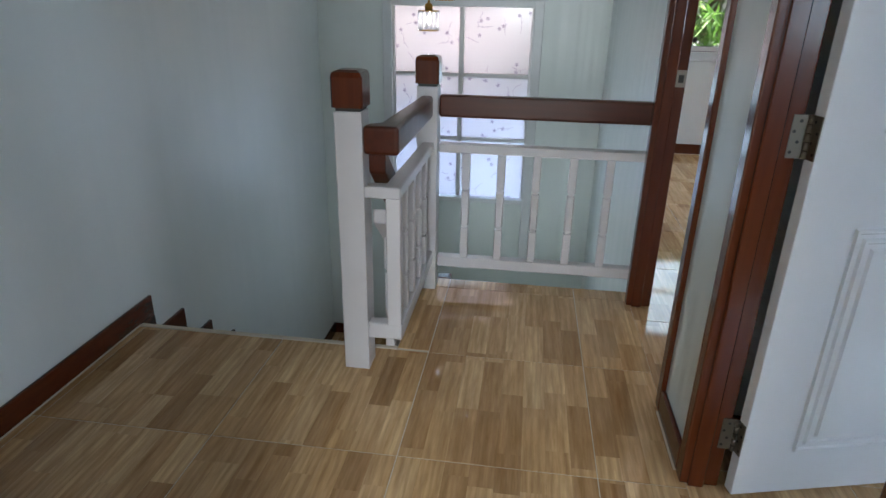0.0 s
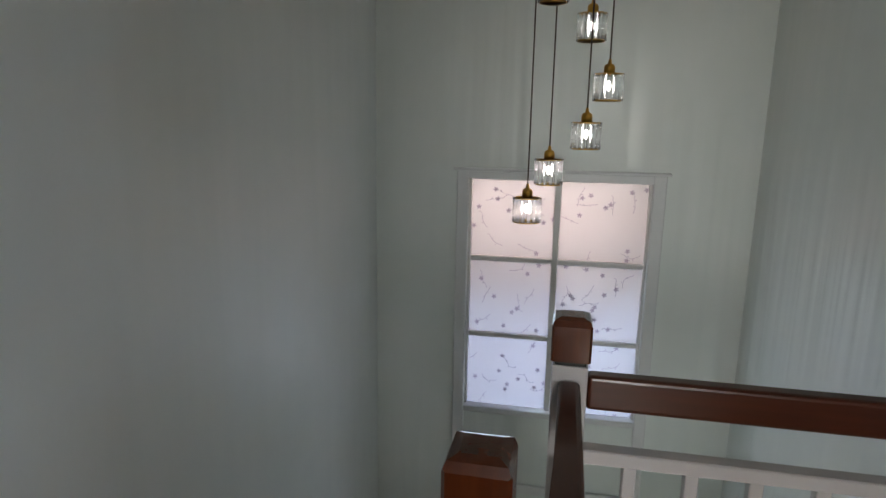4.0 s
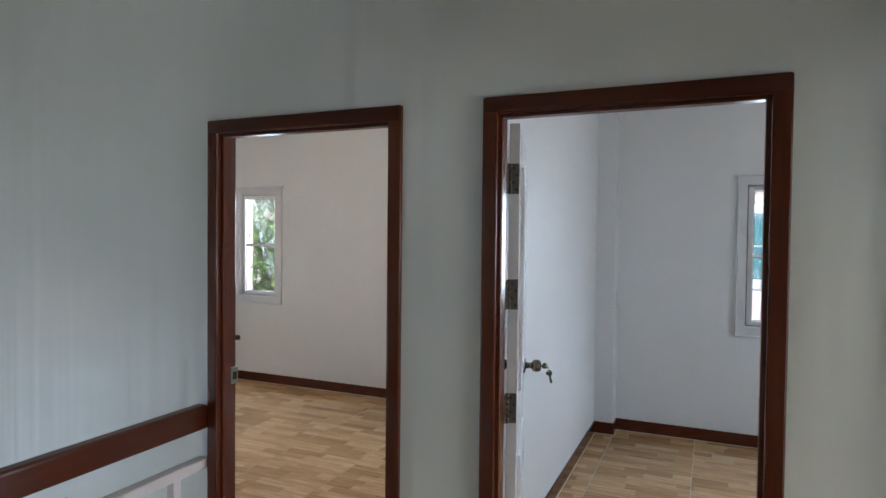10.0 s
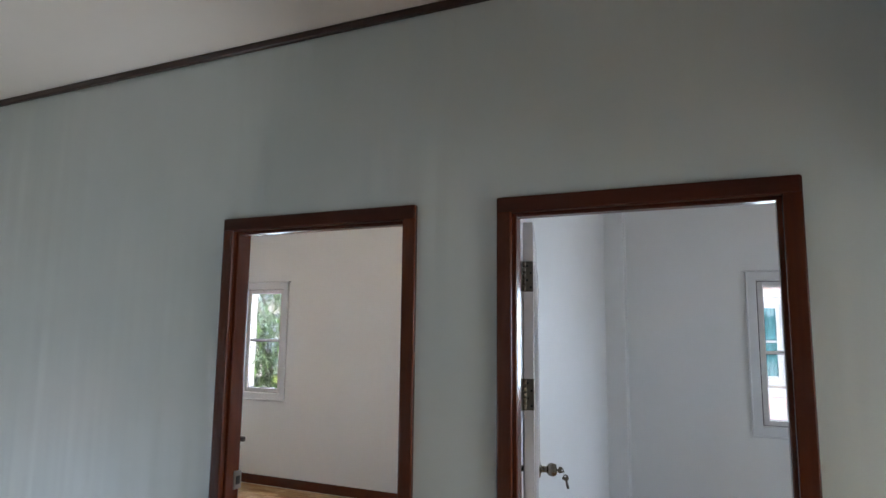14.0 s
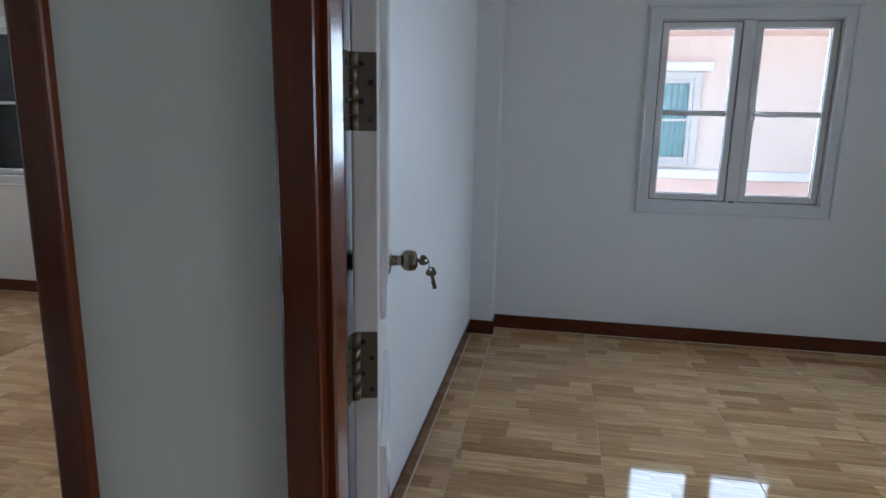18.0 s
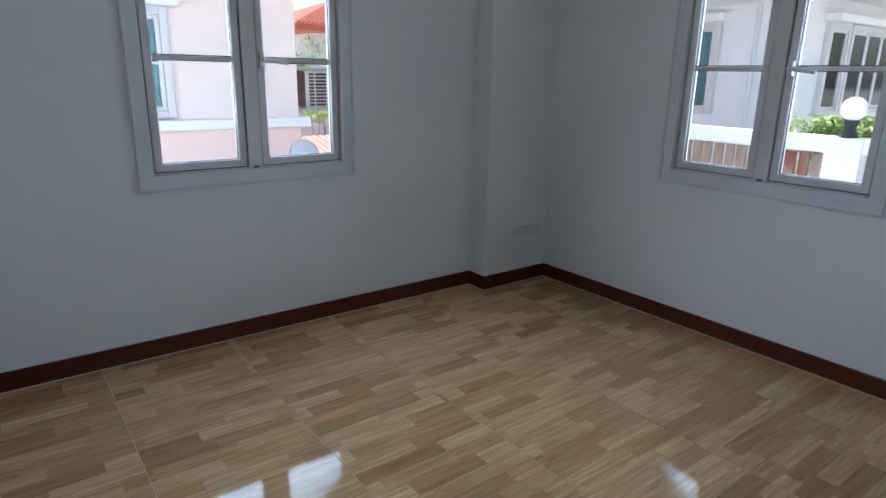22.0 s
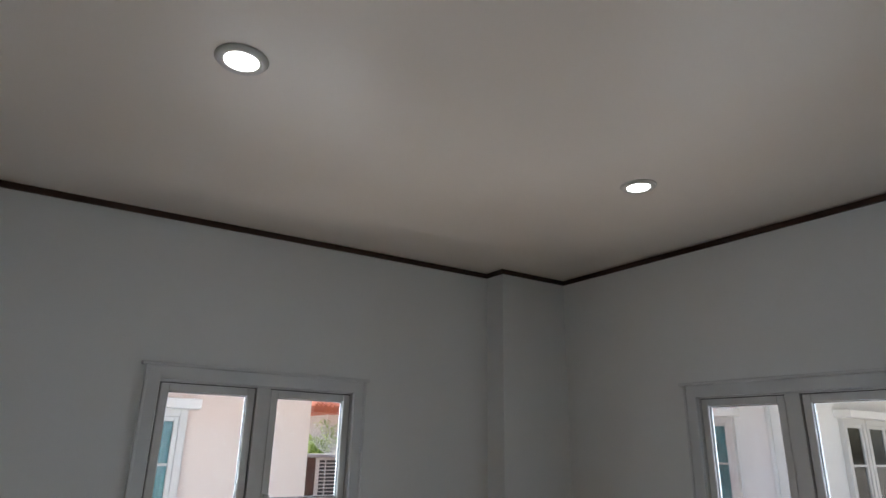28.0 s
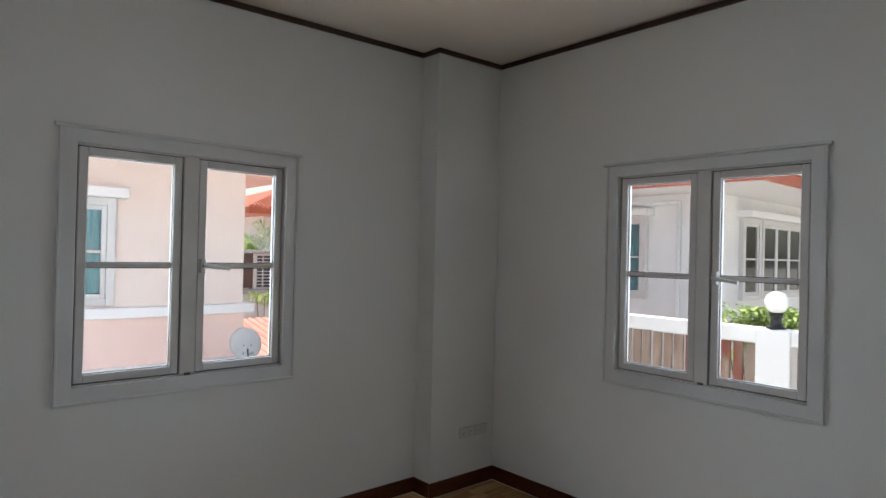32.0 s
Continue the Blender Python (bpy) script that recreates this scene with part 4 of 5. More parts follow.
def sloping(x0, x1, y0, y1, ztop, zbot, mat, name):
    bm = bmesh.new()
    a, b = [], []
    for lst, x in ((a, x0), (b, x1)):
        for y, z in ((y0, ztop), (y1, ztop + slope * (y1 - y0)), (y1, zbot + slope * (y1 - y0)), (y0, zbot)):
            lst.append(bm.verts.new((x - OX, y - OY, z)))
    bm.faces.new(a), bm.faces.new(b)
    for k in range(4):
        bm.faces.new((a[k], a[(k + 1) % 4], b[(k + 1) % 4], b[k]))
    bmesh.ops.bevel(bm, geom=list(bm.edges), offset=0.006, segments=2, affect="EDGES", profile=0.5)
    return part(name, bm, mat, bal)


sloping(0.532, 0.590, 1.182, yl, 0.845, 0.75, M_BROWN_Y, "sloping_handrail")
sloping(0.54, 0.598, 1.19, yl, 0.62, 0.565, M_RAIL, "sloping_top_rail")
sloping(0.54, 0.598, 1.40, yl, 0.04 + slope * 0.16, -0.02 + slope * 0.16, M_RAIL, "sloping_bottom_rail")
for k in range(9):
    y = 1.32 + 0.165 * k
    d = slope * (y - 1.236)
    baluster(0.568, y, 0.02 + d, 0.60 + d)
newel(0.52, 0.62, yl - 0.02, yl + 0.08, zl + 0.95, zl + 1.07, zl)

# ---- pendant lamp cluster over the stairs ----


def crystal():
    """Clear ribbed glass rods: part straight view, part bent light, a little milk."""
    k = Mat("crystal_glass", (1, 1, 1, 1), 0.03)
    k.set("Transmission Weight", 1.0)
    k.set("IOR", 1.33)
    tp = k.node("ShaderNodeBsdfTransparent").outputs[0]
    tl = k.node("ShaderNodeBsdfTranslucent", (0.9, 0.95, 1.0, 1)).outputs[0]
    a = k.node("ShaderNodeMixShader", 0.55, k.b.outputs[0], tp).outputs[0]
    b = k.node("ShaderNodeMixShader", 0.03, a, tl).outputs[0]
    k.t.links.new(b, k.t.nodes["Material Output"].inputs[0])
    return k.m


M_CRYSTAL = crystal()
M_BULB = Mat("lit_bulb", (1, 0.9, 0.75, 1), 0.5)
M_BULB.set("Emission Color", (0.90, 0.95, 1.0, 1))
M_BULB.set("Emission Strength", 6.0)
M_BULB = M_BULB.m
PY = 3.17
pend = tagged(empty("pendant_lamp", (0.53, PY, CH)), "cluster of six lit crystal pendant shades on brown cords", "pendant lamp")
part("ceiling_plate", lathe(bmesh.new(), (0, 0, -0.035), [(0.0, 0.0), (0.24, 0.0), (0.25, 0.01), (0.25, 0.033), (0.0, 0.035)], 40), M_BRASS, pend, "round brass ceiling plate", True)
PEND = [(0.415, 0.0, 1.12), (0.505, 0.03, 1.295), (0.660, -0.04, 1.462), (0.745, 0.03, 1.672), (0.660, 0.06, 1.928), (0.490, -0.03, 2.075)]
for x, dy, zb in PEND:
    px, py, z = x - 0.004 - 0.53, dy, zb - CH
    part("cord", cyl(bmesh.new(), (px, py, z + 0.17), (px, py, -0.02), 0.0035, 0.0035, 8), M_CORD, pend, "thin brown cord")
    sk = lathe(bmesh.new(), (px, py, z + 0.115), [(0.0, 0.065), (0.006, 0.063), (0.009, 0.045), (0.02, 0.04), (0.024, 0.03), (0.024, 0.0), (0.0, 0.0)], 18)
    socket = part("socket", sk, M_BRASS, pend, "brass lamp holder", True)
    for zz in (0.0, 0.112):
        rg = bmesh.new()
        lathe(rg, (px, py, z + zz), [(0.052, 0.0), (0.058, 0.0), (0.058, 0.006), (0.052, 0.006), (0.052, 0.0)], 28)
        part("shade_ring", rg, M_BRASS, pend, "thin brass ring", True)
    for k in range(4):
        top = bmesh.new()
        a = math.pi / 2 * k
        cyl(top, (px + 0.02 * math.cos(a), py + 0.02 * math.sin(a), z + 0.115), (px + 0.055 * math.cos(a), py + 0.055 * math.sin(a), z + 0.115), 0.002, 0.002, 6)
        part("spider_arm", top, M_BRASS, pend)
    for k in range(14):
        a = 2 * math.pi * k / 14
        rod = bmesh.new()
        cyl(rod, (px + 0.057 * math.cos(a), py + 0.057 * math.sin(a), z + 0.002), (px + 0.057 * math.cos(a), py + 0.057 * math.sin(a), z + 0.118), 0.0095, 0.0095, 8)
        rd = part("crystal_rod", rod, M_CRYSTAL, pend, "", True)
        rd.visible_shadow = False
    bl = ball(bmesh.new(), (px, py, z + 0.066), 0.012, 14, (1, 1, 1.7))
    part("bulb", bl, M_BULB, pend, "small glowing bulb", True)

# ---- recessed downlights in room B, sockets ----
M_DOWN = Mat("lit_diffuser", (0.9, 0.95, 1, 1), 0.5)
M_DOWN.set("Emission Color", (0.80, 0.92, 1.0, 1))
M_DOWN.set("Emission Strength", 6.0)
M_DOWN = M_DOWN.m


def downlight(x, y, zc, lit=True):
    d = tagged(empty("ceiling_light", (x, y, zc)), "small lit recessed round ceiling light", "ceiling light", "recessed ceiling lights")
    part("trim_ring", lathe(bmesh.new(), (0, 0, -0.012), [(0.044, 0.011), (0.054, 0.0), (0.07, 0.002), (0.078, 0.011), (0.044, 0.011)], 32), M_PLASTIC, d, "white trim ring", True)
    part("diffuser", lathe(bmesh.new(), (0, 0, -0.008), [(0.0, 0.0), (0.051, 0.0), (0.051, 0.006), (0.0, 0.006)], 28), M_DOWN, d, "glowing diffuser")


downlight(3.345, -1.685, CR - FALL * (-1.685 - YS))
downlight(3.42, 0.038, CR - FALL * (0.038 - YS))


def socket_plate(place, holes, label):
    s = tagged(empty("wall_socket"), label, "wall socket", "wall sockets")
    s.matrix_world = place
    part("plate", box(-0.06, 0.06, -0.009, -0.001, -0.036, 0.036, 0.003, 2), M_PLASTIC, s)
    for x in holes:
        part("outlet", box(x - 0.022, x + 0.022, -0.0105, -0.006, -0.024, 0.024, 0.002), M_PLASTIC, s)
        for dx, dz in ((-0.007, 0.006), (0.007, 0.006), (0, -0.009)):
            # Dark discs on the plate carry the shade of the socket holes.
            part("hole", cyl(bmesh.new(), (x + dx, -0.0112, dz), (x + dx, -0.009, dz), 0.003, 0.003, 8), M_DARK, s)
    return s


socket_plate(wall_place(4.76, -2.42, -90) @ Matrix.Translation((0, 0, 0.365)), (-0.028, 0.028), "white double socket plate on the column")
socket_plate(wall_place(4.76, -2.55, -90) @ Matrix.Translation((0, 0, 0.365)), (), "white blank plate on the column")
socket_plate(wall_place(4.635, YNA, 0) @ Matrix.Translation((0, 0, 0.30)), (-0.028, 0.028), "white double socket plate on the wall")
socket_plate(wall_place(4.495, YNA, 0) @ Matrix.Translation((0, 0, 0.30)), (), "white blank plate on the wall")

# ---- outdoors ----
M_GROUND = paint("pale_concrete_ground", srgb(206, 201, 192), srgb(184, 178, 168), 0.9, 0.6, 30, 0.2)
M_PEACH = paint("peach_house_paint", srgb(238, 224, 216), srgb(232, 214, 205), 0.8, 0.7, 40, 0.1)
M_PINK = paint("pink_house_paint", srgb(244, 214, 204), srgb(238, 204, 192), 0.8, 0.7, 40, 0.1)
M_HOUSEWHITE = paint("white_house_paint", srgb(240, 240, 240), srgb(228, 228, 228), 0.8, 0.7, 40, 0.1)
M_SOFFIT = paint("pale_soffit", srgb(244, 214, 204), srgb(236, 200, 190), 0.8, 0.7, 40, 0.05)
M_TERRA = paint("terracotta_tiles", srgb(214, 128, 100), srgb(190, 102, 76), 0.7, 2.5, 30, 0.2)
M_PALETILE = paint("faded_red_tiles", srgb(230, 178, 166), srgb(216, 156, 144), 0.7, 2.5, 30, 0.2)
M_FASCIA = paint("orange_fascia_paint", srgb(206, 110, 78), srgb(186, 92, 62), 0.5, 2, 60, 0.05)
M_DARKGLASS = Mat("dark_window_glass", srgb(22, 38, 46), 0.06, 0.0, 0.4).m
M_CURTAIN = paint("teal_curtain", srgb(104, 168, 172), srgb(70, 130, 138), 0.9, 6, 40, 0.1)


def weathered():
    """Old fence boards: grey-brown wood with worn red stain that differs from board to board."""
    k = Mat("weathered_board", rough=0.75, spec=0.2)
    g = k.noise(7, 5, 0.6, stretch=(6, 6, 0.6))
    wood = k.ramp(g, (0.3, srgb(120, 100, 88)), (0.7, srgb(176, 154, 140)))
    red = k.ramp(g, (0.3, srgb(112, 60, 50)), (0.7, srgb(150, 92, 78)))
    rnd = k.node("ShaderNodeObjectInfo").outputs["Random"]
    worn = k.math("ADD", k.noise(3.0, 4, 0.6, stretch=(2, 2, 0.8)), k.math("MULTIPLY_ADD", rnd, 0.5, -0.25))
    k.set("Base Color", k.mix(k.ramp(worn, (0.50, (0, 0, 0, 1)), (0.62, (1, 1, 1, 1))), wood, red))
    k.bump(g, 0.4, 0.004)
    return k.m


M_BOARD = weathered()
M_CUPBOARD = paint("brown_cupboard_paint", srgb(104, 80, 74), srgb(86, 64, 58), 0.5, 4, 60, 0.1)
M_GLOBE = Mat("opal_globe", srgb(245, 245, 244), 0.15).m
M_GREY = paint("grey_metal", srgb(190, 192, 194), srgb(170, 172, 174), 0.5, 3, 80, 0.05)
M_FOLD = Mat("dark_louvre", srgb(58, 60, 64), 0.6).m
M_BARK = paint("tree_bark", srgb(96, 78, 62), srgb(70, 56, 44), 0.9, 6, 40, 0.6)


def leafmat(name, lo, hi):
    k = Mat(name, hi, 0.45, spec=0.4)
    r = k.node("ShaderNodeNewGeometry").outputs["Random Per Island"]
    k.set("Base Color", k.ramp(r, (0.0, lo), (0.55, hi), (1.0, tuple(min(1, c * 1.5) for c in hi[:3]) + (1,))))
    k.set("Transmission Weight", 0.0)
    k.set("Subsurface Weight", 0.0)
    return k.m


M_LEAF = leafmat("mango_leaf", srgb(34, 66, 22), srgb(84, 124, 40))
M_LEAF_YOUNG = leafmat("young_mango_leaf", srgb(150, 170, 40), srgb(196, 206, 70))
M_LEAF_BUSH = leafmat("bush_leaf", srgb(104, 136, 66), srgb(176, 198, 120))

structure(part("ground", box(-400, 400, -400, 400, -3.2, -3.06), M_GROUND), "pale concrete and earth ground", "ground")


def tiled_roof(bm, x0, x1, y0, y1, z, rise, over):
    """A hipped roof as four slopes with ribs left to the material."""
    a = [bm.verts.new(p) for p in ((x0 - over, y0 - over, z), (x1 + over, y0 - over, z), (x1 + over, y1 + over, z), (x0 - over, y1 + over, z))]
    h = min(x1 - x0, y1 - y0) / 2
    b = [bm.verts.new(p) for p in ((x0 + h, y0 + h, z + rise), (x1 - h, y0 + h, z + rise), (x1 - h, y1 - h, z + rise), (x0 + h, y1 - h, z + rise))]
    for k in range(4):
        bm.faces.new((a[k], a[(k + 1) % 4], b[(k + 1) % 4], b[k]))
    bm.faces.new(b)
    bm.faces.new(a)


def outside_window(parent, place, width, z0, z1, leaves, curtain=True, hood=True):
    """A white framed window on a neighbour's wall; local y points out of the wall."""
    w = new("window")
    w.parent = parent
    w.matrix_basis = place
    hw = width / 2
    fr = bmesh.new()
    for a, b in ((-hw, -hw + 0.09), (hw - 0.09, hw)):
        bx(fr, a, b, -0.02, 0.08, z0, z1, 0.006)
    bx(fr, -hw + 0.09, hw - 0.09, -0.02, 0.079, z1 - 0.09, z1, 0.006)
    bx(fr, -hw + 0.09, hw - 0.09, -0.02, 0.079, z0, z0 + 0.08, 0.006)
    part("frame", fr, M_UPVC, w)
    xs = [-hw + 0.09 + (width - 0.18) * k / leaves for k in range(leaves + 1)]
    for k in range(leaves):
        sb = bmesh.new()
        a, b = xs[k], xs[k + 1]
        bx(sb, a + 0.002, a + 0.052, 0.02, 0.06, z0 + 0.08, z1 - 0.09, 0.004)
        bx(sb, b - 0.052, b - 0.002, 0.02, 0.06, z0 + 0.08, z1 - 0.09, 0.004)
        bx(sb, a + 0.052, b - 0.052, 0.02, 0.059, z0 + 0.08, z0 + 0.13, 0.004)
        bx(sb, a + 0.052, b - 0.052, 0.02, 0.059, z1 - 0.14, z1 - 0.09, 0.004)
        zm = (z0 + z1) / 2
        bx(sb, a + 0.052, b - 0.052, 0.022, 0.058, zm - 0.015, zm + 0.015, 0.003)
        part("sash", sb, M_UPVC, w)
        pn = part("pane", box(a + 0.05, b - 0.05, 0.038, 0.042, z0 + 0.12, z1 - 0.13), M_GLASS if curtain else M_DARKGLASS, w)
        pn.visible_shadow = False
    if curtain:
        cb = bmesh.new()
        n = 60
        top = [cb.verts.new((-hw + 0.09 + (width - 0.18) * k / n, 0.018 + 0.009 * math.sin(k * 1.7) + 0.004 * math.sin(k * 0.63), z1 - 0.1)) for k in range(n + 1)]
        bot = [cb.verts.new((-hw + 0.09 + (width - 0.18) * k / n, 0.018 + 0.010 * math.sin(k * 1.7 + 0.5) + 0.004 * math.sin(k * 0.41), z0 + 0.09)) for k in range(n + 1)]
        for k in range(n):
            cb.faces.new((top[k], top[k + 1], bot[k + 1], bot[k]))
        part("curtain", cb, M_CURTAIN, w, "drawn teal curtain", True)
    if hood:
        part("hood", box(-hw - 0.1, hw + 0.1, -0.01, 0.24, z1 + 0.0, z1 + 0.115, 0.01), M_HOUSEWHITE, w)
    return w


# peach neighbour across the side yard
HX, HC, FOOT = 9.6, -2.95, -1.86                     # house face, its south corner, ground below the upper floor
house1 = tagged(empty("neighbour_house", (HX, 0, -1.2)), "peach single-storey house with white band and terracotta roof", "house")
part("wall", box(0, 6, HC, 3.4, FOOT, 3.78), M_PEACH, house1)
part("lower_wall", box(-0.015, 6.01, HC - 0.015, 3.415, FOOT, 1.91), M_PINK, house1, "pink lower wall")
part("band", box(-0.12, 6.1, HC - 0.12, 3.5, 1.91, 2.03, 0.008), M_HOUSEWHITE, house1, "white string course")
part("soffit", box(-0.85, 6.8, HC - 0.85, 4.2, 3.73, 3.79), M_SOFFIT, house1)
part("fascia", box(-0.89, 6.84, HC - 0.89, 4.24, 3.794, 3.90, 0.01), M_FASCIA, house1)
rb = bmesh.new()
tiled_roof(rb, 0, 6, HC, 3.4, 3.905, 1.6, 0.95)
part("roof", rb, M_TERRA, house1)
outside_window(house1, Matrix.Translation((0, -0.70, 1.2)) @ Matrix.Rotation(radians(90), 4, "Z"), 1.40, 0.86, 2.08, 2)
part("lower_roof", box(-1.6, 0, HC + 0.1, 3.0, 1.22, 1.34, 0.01), M_HOUSEWHITE, house1, "white flat canopy over the side yard")

# satellite dish on the canopy
dish = tagged(empty("satellite_dish", (8.62, -2.58, 0.14)), "small pale satellite dish on a short mast", "satellite dish")
db = lathe(bmesh.new(), (0, 0, 0), [(0.0, 0.035), (0.06, 0.032), (0.12, 0.022), (0.17, 0.008), (0.19, 0.0), (0.185, -0.006), (0.12, 0.014), (0.0, 0.027)], 36)
bmesh.ops.transform(db, matrix=Matrix.Translation((0, 0, 0.31)) @ Matrix.Rotation(radians(-72), 4, "Y"), verts=db.verts)
part("reflector", db, M_GREY, dish, "pale grey reflector", True)
face = Matrix.Translation((0, 0, 0.31)) @ Matrix.Rotation(radians(-72), 4, "Y")
for u, v in ((-0.03, -0.045), (-0.03, 0.045), (-0.115, -0.055), (-0.115, 0.055)):
    part("bolt", cyl(bmesh.new(), face @ Vector((u, v, 0.012)), face @ Vector((u, v, 0.042)), 0.008, 0.008, 8), M_FOLD, dish)
part("arm_clamp", cyl(bmesh.new(), face @ Vector((-0.07, 0, 0.04)), face @ Vector((-0.16, 0.01, 0.05)), 0.009, 0.009, 8), M_FOLD, dish, "dark clamp")
part("mast", cyl(bmesh.new(), (0.06, 0, 0), (0.05, 0, 0.30), 0.016, 0.016, 12), M_GREY, dish)
part("feed_arm", cyl(bmesh.new(), (0.0, 0, 0.20), (-0.2, 0, 0.22), 0.008, 0.008, 8), M_GREY, dish)

# far yard: air conditioner on a wall, roofs
house2 = tagged(empty("far_house", (22.4, -9.02, -1.28)), "white house with a terracotta tiled roof", "house")
part("wall", box(0.6, 6, -6, -0.4, FOOT, 4.2), M_HOUSEWHITE, house2)
rb = bmesh.new()
tiled_roof(rb, 0, 6, -6, 0, 4.235, 1.4, 0.75)
for k in range(44):
    # tile ribs up the slope, cut off at the hips
    y = -6.66 + 0.17 * k
    up = min(1.0, (0.75 - y) / 3.75, (y + 6.75) / 3.75)
    cyl(rb, (-0.75, y, 4.26), (-0.75 + 3.75 * up, y, 4.26 + 1.4 * up), 0.05, 0.05, 6)
part("roof", rb, M_TERRA, house2)
part("fascia", box(-0.72, 6.7, -6.7, 0.72, 4.02, 4.23, 0.01), M_FASCIA, house2)
lean = tagged(empty("low_roof", (11.6, -5.2, -1.2)), "low terracotta tiled lean-to roof", "roof")
lb = bmesh.new()
for k in range(30):
    y = -2.6 + k * 0.16
    cyl(lb, (-1.4, y, 0.55), (2.2, y, 1.25), 0.092, 0.092, 10)
bx(lb, -1.3, 2.2, -2.6, 2.2, 0.4, 0.55)
part("roof_tiles", lb, M_PALETILE, lean)
part("wall", box(-1.2, 2.1, -2.5, 2.1, FOOT, 0.42), M_HOUSEWHITE, lean, "white wall under the lean-to roof")
ac = tagged(empty("air_conditioner", (15.4, -6.03, 0.61)), "white outdoor air conditioner with dark louvres", "air conditioner")
part("case", box(-0.15, 0.15, -0.44, 0.41, 0, 0.82, 0.02, 2), M_HOUSEWHITE, ac)
for k in range(10):
    for ya, yb in ((0.20, 0.32), (-0.10, 0.16), (-0.38, -0.14)):
        part("louvre", box(-0.165, -0.148, ya, yb, 0.045 + k * 0.075, 0.095 + k * 0.075), M_FOLD, ac)
part("side_panel", box(-0.14, 0.14, 0.412, 0.86, 0.03, 0.82, 0.008), M_CUPBOARD, ac, "brown timber cupboard beside the case")
part("bracket", box(-0.2, 1.25, -0.5, 0.9, -0.1, 0.0), M_GREY, ac)
part("wall_stub", box(-0.1, 1.2, -0.45, 0.85, -3.67, -0.1), M_HOUSEWHITE, ac, "white wall that carries the unit")
part("rain_cover", box(-0.3, 0.5, -0.5, 0.9, 0.83, 0.90, 0.006), M_GREY, ac, "pale sheet metal cover")

# wire mesh dish behind the air conditioner
big = tagged(empty("mesh_satellite_dish", (16.9, -6.76, -1.2)), "large wire mesh satellite dish on a pole", "satellite dish")
part("pole", cyl(bmesh.new(), (0, 0, FOOT), (0, 0, 2.86), 0.04, 0.04, 10), M_GREY, big)
tilt = Matrix.Translation((0, 0, 2.86)) @ Matrix.Rotation(radians(-42), 4, "Y")
for k in range(24):
    a = 2 * math.pi * k / 24
    pts = [tilt @ Vector((r * math.cos(a), r * math.sin(a), 0.2 * (r / 0.58) ** 2)) for r in (0.04, 0.31, 0.58)]
    rib = bmesh.new()
    cyl(rib, pts[0], pts[1], 0.006, 0.006, 6)
    cyl(rib, pts[1], pts[2], 0.006, 0.006, 6)
    part("rib", rib, M_GREY, big)
for r in (0.10, 0.18, 0.26, 0.34, 0.42, 0.50, 0.58):
    hoop = bmesh.new()
    for k in range(24):
        a, b = 2 * math.pi * k / 24, 2 * math.pi * (k + 1) / 24
        cyl(hoop, tilt @ Vector((r * math.cos(a), r * math.sin(a), 0.2 * (r / 0.58) ** 2)), tilt @ Vector((r * math.cos(b), r * math.sin(b), 0.2 * (r / 0.58) ** 2)), 0.007, 0.007, 5)
    part("hoop", hoop, M_GREY, big)

# garden wall with boards, pillar and globe lamp
YF = -5.5
gw = tagged(empty("garden_wall", (4.0, YF, -1.2)), "white garden wall with weathered brown board panels", "garden wall")
part("coping", box(-7, 7, -0.08, 0.08, 2.0, 2.14, 0.008), M_HOUSEWHITE, gw)
part("base", box(-7, 7, -0.06, 0.06, FOOT, 0.5), M_HOUSEWHITE, gw)
for x in (-6.0, -3.1, -0.04, 2.86, 5.7):
    part("pillar", box(x - 0.145, x + 0.145, -0.11, 0.11, FOOT, 2.135, 0.008), M_HOUSEWHITE, gw)
for a, b in ((-6.0, -3.1), (-3.1, -0.04), (-0.04, 2.86), (2.86, 5.7)):
    n = 22
    for k in range(n):
        x = a + 0.16 + (b - a - 0.32) * (k + 0.5) / n
        dz = random.uniform(-0.03, 0.02)
        part("board", box(x - 0.053 + random.uniform(0, 0.014), x + 0.053 - random.uniform(0, 0.014), -0.012 + random.uniform(-0.004, 0.004), 0.012, 0.5, 1.985 + dz * 0.3, 0.003), M_BOARD, gw)
lamp = tagged(empty("garden_lamp", (3.97, YF, 0.936)), "opal globe lamp on a black foot on the garden wall", "garden lamp")
part("foot", lathe(bmesh.new(), (0, 0, 0), [(0.0, 0.0), (0.08, 0.0), (0.08, 0.014), (0.058, 0.022), (0.042, 0.095), (0.056, 0.105), (0.06, 0.15), (0.0, 0.15)], 20), M_BLACK, lamp, "black foot", True)
part("globe", ball(bmesh.new(), (0, 0, 0.242), 0.101, 28), M_GLOBE, lamp, "opal glass globe", True)

# white neighbour beyond the garden wall
house3 = tagged(empty("white_house", (6.2, -9.0, -1.2)), "white house with orange eaves and white windows", "house")
part("wall", box(0, 8, -9, 0, FOOT, 3.86), M_HOUSEWHITE, house3)
part("soffit", box(-1.1, 9, -9.9, 0.95, 3.80, 3.86), M_HOUSEWHITE, house3)
part("fascia", box(-1.14, 9.04, -9.94, 0.99, 3.815, 3.975, 0.01), M_FASCIA, house3)
rb = bmesh.new()
tiled_roof(rb, 0, 8, -9, 0, 3.98, 1.8, 1.18)
part("roof", rb, M_TERRA, house3)
outside_window(house3, Matrix.Translation((1.72, 0, 1.2)), 1.30, 0.86, 2.26, 2)
